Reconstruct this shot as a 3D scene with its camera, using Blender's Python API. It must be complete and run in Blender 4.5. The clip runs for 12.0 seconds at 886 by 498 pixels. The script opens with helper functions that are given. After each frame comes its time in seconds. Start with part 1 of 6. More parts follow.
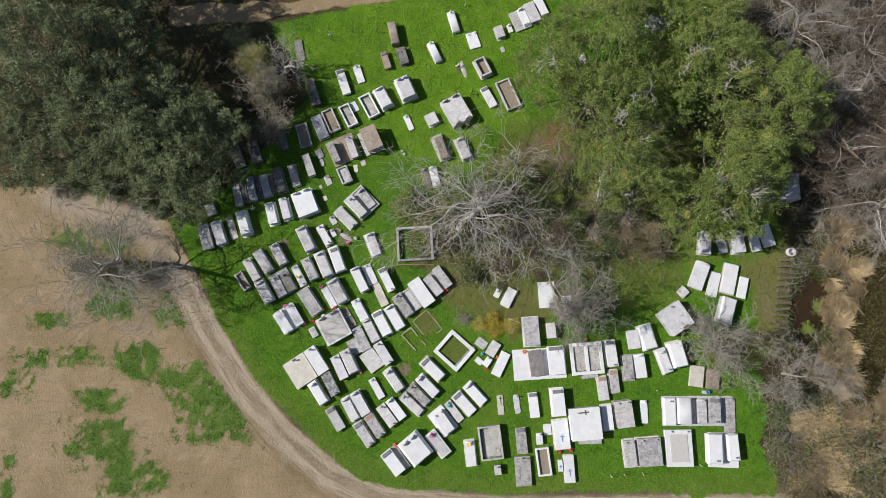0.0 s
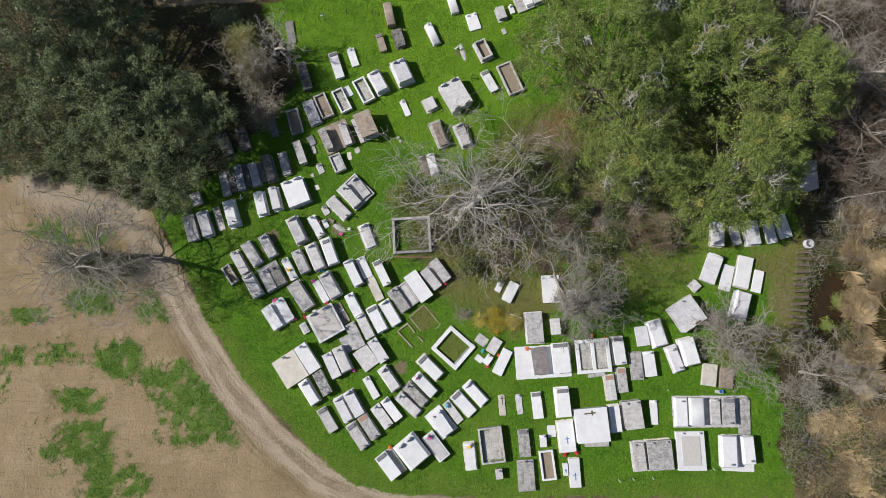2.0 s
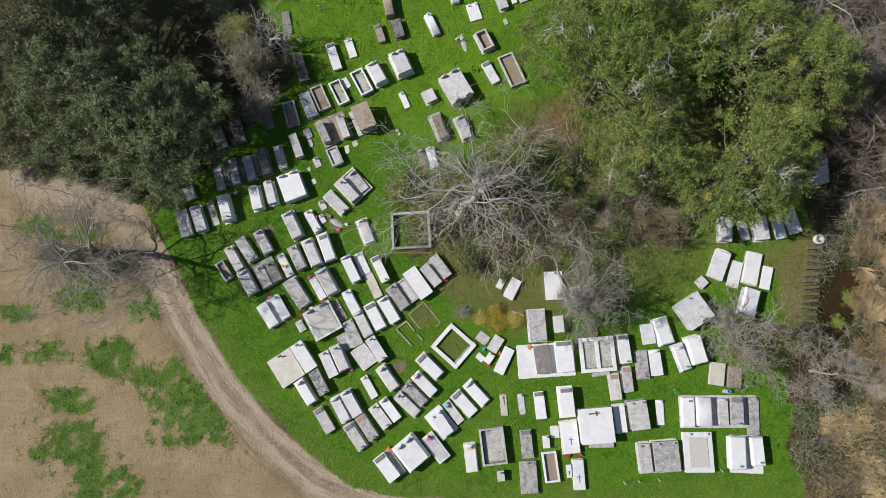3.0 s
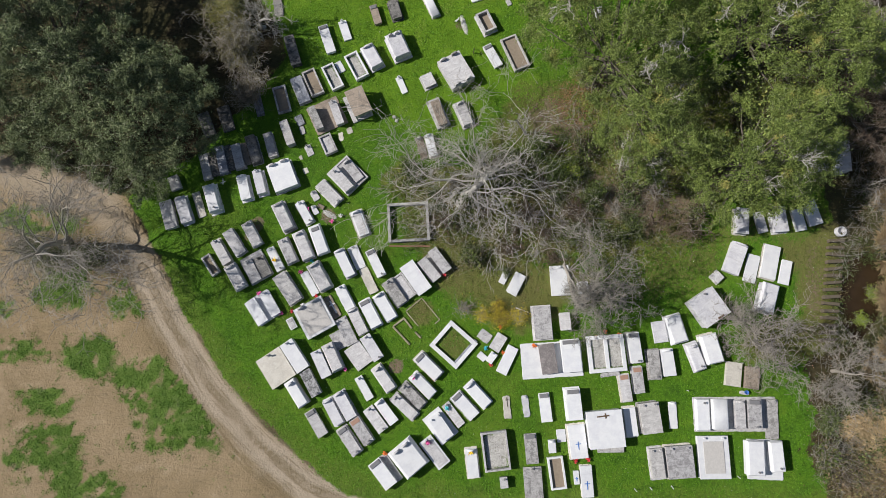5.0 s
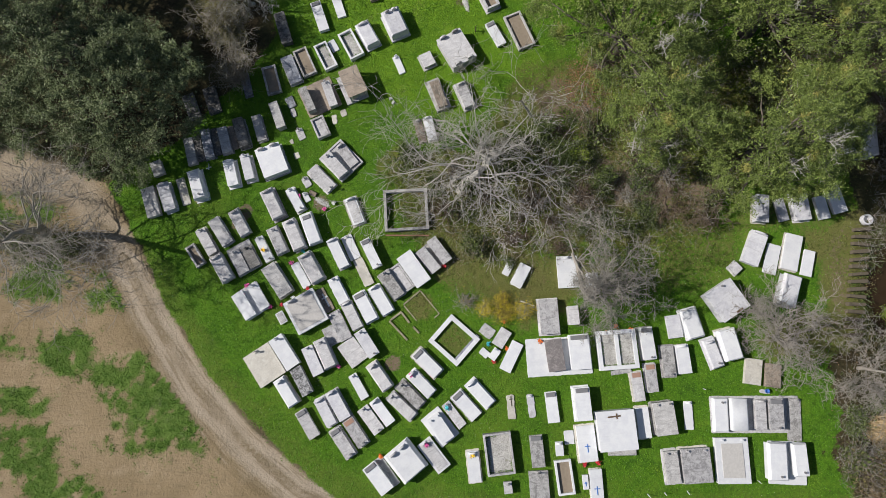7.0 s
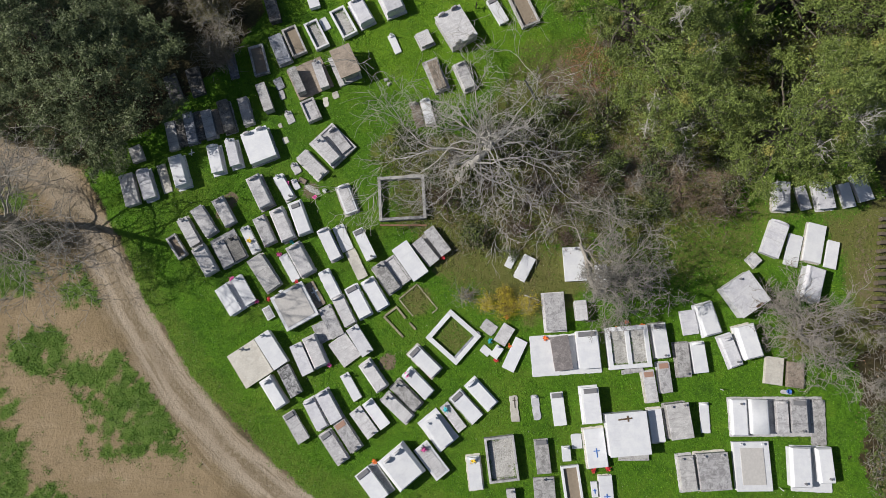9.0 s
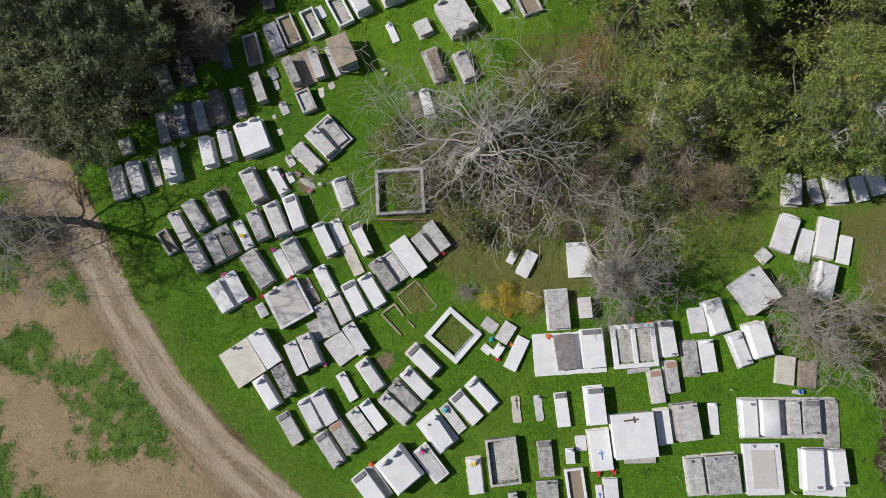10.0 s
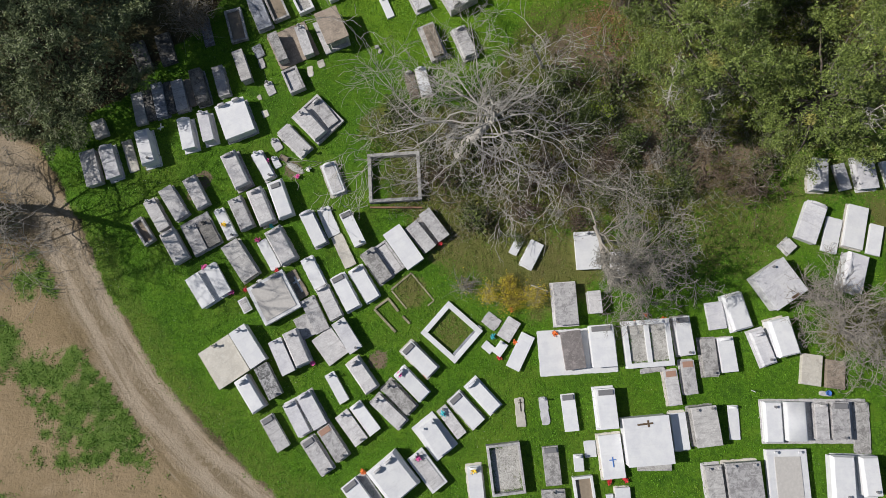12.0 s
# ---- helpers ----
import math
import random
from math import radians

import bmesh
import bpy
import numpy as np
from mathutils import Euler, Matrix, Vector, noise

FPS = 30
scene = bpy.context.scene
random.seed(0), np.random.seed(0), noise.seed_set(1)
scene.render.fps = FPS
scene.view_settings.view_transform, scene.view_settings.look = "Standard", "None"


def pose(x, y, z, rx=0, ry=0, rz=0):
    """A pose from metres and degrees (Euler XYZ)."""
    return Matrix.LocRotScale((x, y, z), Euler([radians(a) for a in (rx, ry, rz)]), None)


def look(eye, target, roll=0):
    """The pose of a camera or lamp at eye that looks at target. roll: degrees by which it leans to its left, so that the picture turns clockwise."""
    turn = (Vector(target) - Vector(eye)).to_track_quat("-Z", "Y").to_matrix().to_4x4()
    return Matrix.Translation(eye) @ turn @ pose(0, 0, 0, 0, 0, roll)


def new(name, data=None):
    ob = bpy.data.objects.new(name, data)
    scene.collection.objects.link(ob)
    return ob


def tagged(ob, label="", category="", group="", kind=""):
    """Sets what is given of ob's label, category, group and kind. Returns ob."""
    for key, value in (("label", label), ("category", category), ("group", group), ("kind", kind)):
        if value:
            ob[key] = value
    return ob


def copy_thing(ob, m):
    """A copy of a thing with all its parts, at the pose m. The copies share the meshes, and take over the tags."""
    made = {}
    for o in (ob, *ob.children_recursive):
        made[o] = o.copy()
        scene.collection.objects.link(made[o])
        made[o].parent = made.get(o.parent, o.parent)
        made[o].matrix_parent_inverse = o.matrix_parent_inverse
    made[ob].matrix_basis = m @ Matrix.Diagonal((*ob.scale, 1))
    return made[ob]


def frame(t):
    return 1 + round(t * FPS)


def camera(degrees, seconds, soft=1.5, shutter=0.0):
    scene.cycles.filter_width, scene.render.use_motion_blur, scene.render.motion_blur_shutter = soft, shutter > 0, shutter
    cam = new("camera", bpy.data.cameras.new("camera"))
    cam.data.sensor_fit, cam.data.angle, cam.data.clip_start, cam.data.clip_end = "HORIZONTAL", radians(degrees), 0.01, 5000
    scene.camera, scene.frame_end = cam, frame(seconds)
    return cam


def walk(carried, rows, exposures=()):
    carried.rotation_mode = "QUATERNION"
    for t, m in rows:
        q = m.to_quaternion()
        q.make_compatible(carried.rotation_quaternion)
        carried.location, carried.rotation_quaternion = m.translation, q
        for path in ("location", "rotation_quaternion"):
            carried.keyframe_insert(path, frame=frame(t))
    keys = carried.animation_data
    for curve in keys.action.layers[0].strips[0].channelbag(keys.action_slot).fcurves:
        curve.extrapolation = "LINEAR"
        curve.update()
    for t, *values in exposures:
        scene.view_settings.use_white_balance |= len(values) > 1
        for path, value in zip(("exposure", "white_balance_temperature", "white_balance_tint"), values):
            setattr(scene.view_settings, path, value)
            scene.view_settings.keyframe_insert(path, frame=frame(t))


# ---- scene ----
cam = camera(73.7, 12.0, soft=0.55)
PATH = [
    (0, 0.215, 0.930, 56.638),
    (0.5, 0.250, 0.854, 55.913),
    (1, 0.283, 0.762, 55.123),
    (1.5, 0.298, 0.707, 54.380),
    (2, 0.321, 0.641, 53.587),
    (2.5, 0.287, 0.544, 52.858),
    (3, 0.289, 0.482, 52.110),
    (5, 0.285, 0.349, 49.121),
    (5.5, 0.226, 0.216, 48.365),
    (6, 0.183, 0.117, 47.601),
    (6.5, 0.192, 0.059, 46.808),
    (7, 0.245, 0.001, 45.997),
    (9, 0.307, -0.205, 42.925),
    (9.5, 0.290, -0.269, 42.212),
    (10, 0.321, -0.317, 41.452),
    (10.5, 0.375, -0.351, 40.689),
    (11, 0.446, -0.426, 39.905),
    (11.5, 0.450, -0.471, 39.099),
    (12, 0.411, -0.481, 38.310),
]
walk(cam, [(t, pose(x, y, z, 9.0, 0.97, 0.0)) for t, x, y, z in PATH], exposures=[(0.0, 0.14), (6.0, 0.08), (12.0, -0.05)])

# ---- daylight: sun from the west, clear sky ----
SUN_HEIGHT = 39.0
world = bpy.data.worlds.new("sky")
scene.world = world
world.use_nodes = True
sky = world.node_tree.nodes.new("ShaderNodeTexSky")
sky.sky_type, sky.sun_disc = "NISHITA", False
sky.sun_elevation, sky.sun_rotation = radians(SUN_HEIGHT), radians(-92)
backing = world.node_tree.nodes["Background"]
backing.inputs["Strength"].default_value = 0.066
world.node_tree.links.new(sky.outputs["Color"], backing.inputs["Color"])
sun = new("sun", bpy.data.lights.new("sun", "SUN"))
sun.data.energy, sun.data.angle, sun.data.color = 5.0, radians(0.53), (1.0, 0.95, 0.90)
sun.matrix_world = look((-math.cos(radians(SUN_HEIGHT)) * 60, 2.0, math.sin(radians(SUN_HEIGHT)) * 60), (0, 0, 0))


# ---- materials ----
def shade(name, rough=0.9):
    m = bpy.data.materials.new(name)
    m.use_nodes = True
    t = m.node_tree
    bsdf = t.nodes["Principled BSDF"]
    bsdf.inputs["Roughness"].default_value = rough
    bsdf.inputs["Specular IOR Level"].default_value = 0.25
    return m, t, bsdf


def place(t):
    return t.nodes.new("ShaderNodeNewGeometry").outputs["Position"]


def grain(t, where, scale, detail=6.0, rough=0.6, shift=0.0):
    n = t.nodes.new("ShaderNodeTexNoise")
    n.inputs["Scale"].default_value, n.inputs["Detail"].default_value, n.inputs["Roughness"].default_value = scale, detail, rough
    if shift:
        v = t.nodes.new("ShaderNodeVectorMath")
        v.operation, v.inputs[1].default_value = "ADD", (shift, shift * 1.7, shift * 0.6)
        t.links.new(where, v.inputs[0])
        where = v.outputs[0]
    t.links.new(where, n.inputs["Vector"])
    return n.outputs["Fac"]


def ramp(t, fac, low, high, a=0.0, b=1.0):
    n = t.nodes.new("ShaderNodeMapRange")
    n.interpolation_type = "SMOOTHSTEP"
    n.inputs["From Min"].default_value, n.inputs["From Max"].default_value = low, high
    n.inputs["To Min"].default_value, n.inputs["To Max"].default_value = a, b
    t.links.new(fac, n.inputs["Value"])
    return n.outputs["Result"]


def maths(t, op, a, b):
    n = t.nodes.new("ShaderNodeMath")
    n.operation = op
    for k, v in enumerate((a, b)):
        if isinstance(v, (int, float)):
            n.inputs[k].default_value = v
        else:
            t.links.new(v, n.inputs[k])
    return n.outputs[0]


def mix(t, fac, a, b):
    n = t.nodes.new("ShaderNodeMix")
    n.data_type = "RGBA"
    for key, v in (("Factor", fac), ("A", a), ("B", b)):
        sock = [s for s in n.inputs if s.name == key and s.type == ("VALUE" if key == "Factor" else "RGBA")][0]
        if isinstance(v, (int, float)):
            sock.default_value = v
        elif isinstance(v, tuple):
            sock.default_value = (*v, 1.0)
        else:
            t.links.new(v, sock)
    return [s for s in n.outputs if s.type == "RGBA"][0]


def relief(t, bsdf, height, strength, distance):
    n = t.nodes.new("ShaderNodeBump")
    n.inputs["Strength"].default_value, n.inputs["Distance"].default_value = strength, distance
    t.links.new(height, n.inputs["Height"])
    t.links.new(n.outputs["Normal"], bsdf.inputs["Normal"])


def lot(t):
    return t.nodes.new("ShaderNodeObjectInfo").outputs["Random"]


def masonry(name, clean, worn, grime, much, rough=0.9, vary=0.25):
    """Painted or bare concrete: broad fading, crusts of mildew, rubbed patches, runs and specks, differing from tomb to tomb."""
    m, t, bsdf = shade(name, rough)
    own = lot(t)
    far = t.nodes.new("ShaderNodeVectorMath")
    far.operation = "ADD"
    t.links.new(t.nodes.new("ShaderNodeTexCoord").outputs["Object"], far.inputs[0])
    t.links.new(maths(t, "MULTIPLY", own, 90.0), far.inputs[1])
    p = far.outputs[0]
    dirt = min(1.0, 0.15 + much * 3.2)
    col = mix(t, ramp(t, grain(t, p, 1.6, 5, 0.65), 0.35, 0.68), clean, worn)
    pale = tuple(min(0.72, c * 1.28) for c in clean)
    crust = grain(t, p, 2.4, 9, 0.72, 7.0)
    crust.node.inputs["Distortion"].default_value = 0.9
    level = maths(t, "ADD", crust, maths(t, "MULTIPLY", maths(t, "SUBTRACT", own, 0.5), 0.16))
    col = mix(t, ramp(t, level, 0.62 - much * 0.55, 0.72 - much * 0.45, 0.0, 0.8 * dirt), col, grime)
    rubbed = grain(t, p, 3.4, 8, 0.7, 21.0)
    rubbed.node.inputs["Distortion"].default_value = 1.4
    col = mix(t, ramp(t, rubbed, 0.53, 0.58, 0.0, 0.7 * dirt), col, pale)
    run = t.nodes.new("ShaderNodeMapping")
    run.inputs["Scale"].default_value = (0.5, 4.5, 0.5)
    t.links.new(p, run.inputs["Vector"])
    col = mix(t, ramp(t, grain(t, run.outputs["Vector"], 1.6, 7, 0.7), 0.52, 0.70, 0.0, 0.7 * dirt), col, grime)
    vein = maths(t, "ABSOLUTE", maths(t, "SUBTRACT", grain(t, p, 1.9, 7, 0.7, 33.0), 0.5), 0.0)
    col = mix(t, ramp(t, vein, 0.0, 0.02, 0.4 * dirt, 0.0), col, grime)
    col = mix(t, ramp(t, grain(t, p, 16.0, 6, 0.75, 3.0), 0.56, 0.66, 0.0, 0.75 * dirt), col, grime)
    tone = t.nodes.new("ShaderNodeHueSaturation")
    t.links.new(maths(t, "ADD", maths(t, "MULTIPLY", own, -vary), 1.0), tone.inputs["Value"])
    t.links.new(col, tone.inputs["Color"])
    t.links.new(tone.outputs["Color"], bsdf.inputs["Base Color"])
    relief(t, bsdf, grain(t, p, 30.0, 6), 0.35, 0.015)
    return m


def plain(name, a, b, scale=12.0, rough=0.8, metal=0.0, bump=0.2):
    m, t, bsdf = shade(name, rough)
    p = place(t)
    col = mix(t, grain(t, p, scale, 5), a, b)
    t.links.new(col, bsdf.inputs["Base Color"])
    bsdf.inputs["Metallic"].default_value = metal
    relief(t, bsdf, grain(t, p, scale * 3, 5, 0.6, 2.0), bump, 0.01)
    return m


def leafy(name, dark, light, odd, odds=0.06, rough=0.55, broad=0.35):
    """Foliage: each leaf its own tint, whole boughs drifting lighter or darker."""
    m, t, bsdf = shade(name, rough)
    one = t.nodes.new("ShaderNodeNewGeometry").outputs["Random Per Island"]
    p = place(t)
    drift = ramp(t, grain(t, p, broad, 3), 0.3, 0.7)
    patch = ramp(t, grain(t, p, broad * 5.0, 4, 0.6, 14.0), 0.34, 0.66)
    drift = maths(t, "ADD", maths(t, "MULTIPLY", drift, 0.5), maths(t, "MULTIPLY", patch, 0.5))
    fac = maths(t, "ADD", maths(t, "MULTIPLY", maths(t, "POWER", one, 1.4), 0.65), maths(t, "MULTIPLY", drift, 0.5))
    col = mix(t, fac, dark, light)
    col = mix(t, ramp(t, grain(t, p, broad * 1.6, 2, 0.5, 9.0), 0.66 - odds, 0.76 - odds, 0.0, 0.7), col, odd)
    t.links.new(col, bsdf.inputs["Base Color"])
    return m


WHITE = masonry("white_paint", (0.705, 0.715, 0.72), (0.625, 0.635, 0.66), (0.36, 0.36, 0.36), 0.012, 0.7, 0.12)
LIGHT = masonry("pale_concrete", (0.59, 0.58, 0.575), (0.48, 0.47, 0.475), (0.185, 0.178, 0.18), 0.17, 0.9, 0.30)
GREY = masonry("weathered_concrete", (0.50, 0.49, 0.475), (0.39, 0.38, 0.37), (0.15, 0.145, 0.14), 0.2)
PALE = masonry("faded_white_paint", (0.62, 0.62, 0.635), (0.51, 0.51, 0.545), (0.26, 0.25, 0.25), 0.10, 0.85, 0.15)
DARK = masonry("mildewed_concrete", (0.25, 0.24, 0.225), (0.16, 0.155, 0.145), (0.05, 0.05, 0.045), 0.30)
BROWN = masonry("brown_stained_concrete", (0.36, 0.30, 0.24), (0.26, 0.215, 0.175), (0.11, 0.098, 0.08), 0.2)
BLOTCHED = masonry("black_blotched_concrete", (0.44, 0.44, 0.44), (0.36, 0.36, 0.365), (0.035, 0.035, 0.035), 0.24, 0.9, 0.1)
MOSSY = masonry("mossy_old_cement", (0.36, 0.32, 0.23), (0.24, 0.22, 0.14), (0.09, 0.10, 0.045), 0.2)
MAUVE = masonry("mauve_grey_stone", (0.36, 0.325, 0.315), (0.28, 0.255, 0.25), (0.18, 0.165, 0.16), 0.2)
CREAM = masonry("cream_cement", (0.62, 0.59, 0.52), (0.52, 0.49, 0.43), (0.30, 0.28, 0.24), 0.12)
SLATE = masonry("bluish_slate_paint", (0.34, 0.36, 0.40), (0.26, 0.27, 0.30), (0.10, 0.10, 0.105), 0.26)
PEBBLED = plain("pebbled_cement", (0.36, 0.345, 0.325), (0.56, 0.54, 0.51), 7.0, 0.95, 0.0, 0.5)
GRANITE = plain("polished_granite", (0.13, 0.13, 0.135), (0.24, 0.24, 0.245), 40.0, 0.35)
TERRACOTTA = plain("terracotta_tile", (0.30, 0.17, 0.12), (0.38, 0.25, 0.19), 9.0)
IRON = plain("rusty_iron", (0.05, 0.045, 0.04), (0.11, 0.085, 0.065), 30.0, 0.7, 0.3)
BRONZE = plain("bronze", (0.16, 0.11, 0.07), (0.24, 0.17, 0.11), 20.0, 0.5, 0.6)
BLUE = plain("blue_paint", (0.05, 0.14, 0.42), (0.08, 0.2, 0.5), 20.0, 0.5)
BRICK = plain("old_brick", (0.24, 0.12, 0.08), (0.33, 0.19, 0.13), 14.0, 0.9)
PEBBLE = leafy("grey_gravel", (0.16, 0.155, 0.14), (0.60, 0.59, 0.56), (0.20, 0.20, 0.13), 0.02, 0.9, 2.0)
SOIL = plain("dry_soil", (0.18, 0.145, 0.105), (0.30, 0.25, 0.19), 5.0, 0.95, 0.0, 0.6)
BARK = plain("grey_bark", (0.36, 0.34, 0.30), (0.22, 0.205, 0.18), 3.0, 0.9, 0.0, 0.6)
PALE_BARK = plain("bleached_bark", (0.47, 0.45, 0.41), (0.33, 0.31, 0.28), 3.0, 0.9, 0.0, 0.5)
DARK_BARK = plain("dark_bark", (0.085, 0.075, 0.062), (0.15, 0.13, 0.11), 4.0, 0.95, 0.0, 0.8)
ROSY_BARK = plain("brown_twigs", (0.175, 0.132, 0.098), (0.10, 0.076, 0.055), 3.0, 0.9, 0.0, 0.5)
MOSS = leafy("hanging_moss", (0.15, 0.145, 0.125), (0.28, 0.27, 0.235), (0.24, 0.22, 0.17), 0.05, 0.9)
OAK_NW = leafy("dark_oak_leaves", (0.034, 0.050, 0.019), (0.23, 0.275, 0.125), (0.16, 0.17, 0.075), 0.02, 0.45)
OAK_E = leafy("olive_oak_leaves", (0.028, 0.050, 0.010), (0.235, 0.30, 0.072), (0.34, 0.30, 0.08), 0.03, 0.45)
SHRUB = leafy("shrub_leaves", (0.028, 0.048, 0.012), (0.13, 0.165, 0.045), (0.16, 0.16, 0.05), 0.05)
GOLD = leafy("yellow_bush_leaves", (0.38, 0.31, 0.02), (0.70, 0.57, 0.04), (0.20, 0.21, 0.04), 0.06)
LIME = leafy("young_green_leaves", (0.12, 0.18, 0.02), (0.26, 0.33, 0.04), (0.16, 0.2, 0.03), 0.05)
REED = leafy("dead_reeds", (0.22, 0.155, 0.075), (0.55, 0.42, 0.24), (0.25, 0.215, 0.09), 0.05, 0.8)
STRAW = leafy("dry_brush", (0.09, 0.068, 0.038), (0.23, 0.175, 0.10), (0.10, 0.11, 0.035), 0.06, 0.9)
GRASS = leafy("lawn_clover", (0.052, 0.14, 0.005), (0.135, 0.31, 0.013), (0.18, 0.27, 0.022), 0.06, 0.6, 0.22)
PARCHED = leafy("parched_grass", (0.06, 0.085, 0.012), (0.19, 0.205, 0.05), (0.20, 0.155, 0.08), 0.08, 0.7, 0.4)
FRESH = leafy("fresh_spring_grass", (0.065, 0.15, 0.006), (0.20, 0.39, 0.018), (0.24, 0.30, 0.06), 0.08, 0.6, 0.3)
WEED = leafy("field_weeds", (0.05, 0.115, 0.012), (0.135, 0.26, 0.03), (0.19, 0.22, 0.10), 0.08, 0.7, 0.35)
UNDER = leafy("wood_floor_plants", (0.025, 0.042, 0.010), (0.12, 0.15, 0.04), (0.15, 0.11, 0.06), 0.10, 0.8, 0.5)
BOG = leafy("marsh_leaves", (0.008, 0.011, 0.003), (0.13, 0.13, 0.03), (0.03, 0.03, 0.012), 0.10, 0.7, 0.6)
DULL = leafy("withered_vines", (0.09, 0.085, 0.03), (0.24, 0.22, 0.09), (0.20, 0.155, 0.10), 0.10, 0.9, 0.5)
LITTER = leafy("fallen_leaves", (0.12, 0.072, 0.036), (0.32, 0.20, 0.12), (0.20, 0.16, 0.10), 0.05, 0.9)
GLADE = leafy("glade_grass", (0.07, 0.115, 0.012), (0.21, 0.26, 0.04), (0.26, 0.25, 0.07), 0.08, 0.7, 0.5)
RUST = leafy("rusty_fallen_leaves", (0.17, 0.085, 0.045), (0.36, 0.21, 0.115), (0.30, 0.24, 0.16), 0.06, 0.9)
BLOSSOM = plain("white_clover_blossom", (0.6, 0.6, 0.5), (0.75, 0.75, 0.7), 10.0)
VINE = leafy("yellow_green_vines", (0.085, 0.09, 0.022), (0.33, 0.31, 0.09), (0.25, 0.20, 0.11), 0.08, 0.8, 0.5)
LICHEN = leafy("grey_lichen", (0.10, 0.10, 0.085), (0.25, 0.245, 0.215), (0.20, 0.20, 0.15), 0.05, 0.9)
ASH_BARK = plain("brownish_grey_bark", (0.36, 0.33, 0.29), (0.235, 0.21, 0.18), 3.0, 0.9, 0.0, 0.5)
TIMBER = plain("grey_timber", (0.075, 0.062, 0.045), (0.15, 0.125, 0.09), 6.0, 0.9)


def petals(name, colour):
    return plain(name, colour, tuple(min(1.0, c * 1.4 + 0.03) for c in colour), 40.0, 0.6)


PETALS = {
    "orange": petals("orange_petals", (0.75, 0.17, 0.03)),
    "red": petals("red_petals", (0.55, 0.03, 0.04)),
    "pink": petals("pink_petals", (0.75, 0.12, 0.35)),
    "yellow": petals("yellow_petals", (0.8, 0.5, 0.03)),
    "white": petals("white_petals", (0.8, 0.78, 0.72)),
    "teal": petals("teal_petals", (0.05, 0.4, 0.45)),
}


# ---- mesh helpers ----
def link(name, bm, material, parent=None, label=""):
    me = bpy.data.meshes.new(name)
    bm.to_mesh(me)
    bm.free()
    me.materials.append(material)
    ob = new(name, me)
    if parent:
        ob.parent = parent
    return tagged(ob, label)


def part(name, bm, material, parent, label=""):
    return link(name, bm, material, parent, label)


def from_arrays(name, verts, faces, material, parent=None, smooth=False):
    """A mesh from vertex and same-sized face arrays."""
    verts, faces = np.asarray(verts, np.float32), np.asarray(faces, np.int32)
    me = bpy.data.meshes.new(name)
    me.vertices.add(len(verts))
    me.vertices.foreach_set("co", verts.ravel())
    k = faces.shape[1]
    me.loops.add(faces.size)
    me.loops.foreach_set("vertex_index", faces.ravel())
    me.polygons.add(len(faces))
    me.polygons.foreach_set("loop_start", np.arange(len(faces), dtype=np.int32) * k)
    me.update(calc_edges=True)
    if smooth:
        me.polygons.foreach_set("use_smooth", np.ones(len(faces), bool))
    me.materials.append(material)
    ob = new(name, me)
    if parent:
        ob.parent = parent
    return ob


def box(w, l, z0, z1, x=0.0, y=0.0, bevel=0.012, inset=0.0, rough=0.0):
    """A bevelled block; inset narrows its top, rough knocks its corners about."""
    bm = bmesh.new()
    m = Matrix.LocRotScale((x, y, (z0 + z1) / 2), None, (w, l, z1 - z0))
    bmesh.ops.create_cube(bm, size=1.0, matrix=m)
    for v in bm.verts:
        if v.co.z > (z0 + z1) / 2 and inset:
            v.co.x -= math.copysign(inset, v.co.x - x)
            v.co.y -= math.copysign(inset, v.co.y - y)
        if rough:
            v.co += Vector((random.uniform(-rough, rough), random.uniform(-rough, rough), 0))
    b = min(bevel, 0.3 * min(w, l, z1 - z0))
    bmesh.ops.bevel(bm, geom=bm.edges[:], offset=b, segments=2, affect="EDGES", profile=0.6)
    return bm


def ragged(w, l, z0, z1, rough):
    """A slab with a broken, uneven outline."""
    bm = bmesh.new()
    pts = []
    corners = ((-1, -1), (1, -1), (1, 1), (-1, 1))
    for (ax, ay), (bx, by) in zip(corners, corners[1:] + corners[:1]):
        n = max(3, int(max(abs(bx - ax) * w, abs(by - ay) * l) / 2 / 0.16))
        for k in range(n):
            f = k / n
            wear = rough * (random.uniform(-1.0, 0.5) if k else random.uniform(-1.6, -0.4))
            px, py = (ax + (bx - ax) * f) * w / 2, (ay + (by - ay) * f) * l / 2
            d = math.hypot(px / w, py / l) + 1e-6
            pts.append((px + wear * px / w / d, py + wear * py / l / d))
    low = [bm.verts.new((x, y, z0)) for x, y in pts]
    mid = [bm.verts.new((x, y, z1 - 0.015)) for x, y in pts]
    top = [bm.verts.new((x * (1 - 0.03 / w), y * (1 - 0.03 / l), z1)) for x, y in pts]
    n = len(pts)
    for a, b in ((low, mid), (mid, top)):
        for k in range(n):
            bm.faces.new((a[k], a[(k + 1) % n], b[(k + 1) % n], b[k]))
    bm.faces.new(top)
    return bm


def merge(bm, other):
    me = bpy.data.meshes.new("piece")
    other.to_mesh(me)
    other.free()
    bm.from_mesh(me)
    bpy.data.meshes.remove(me)
    return bm


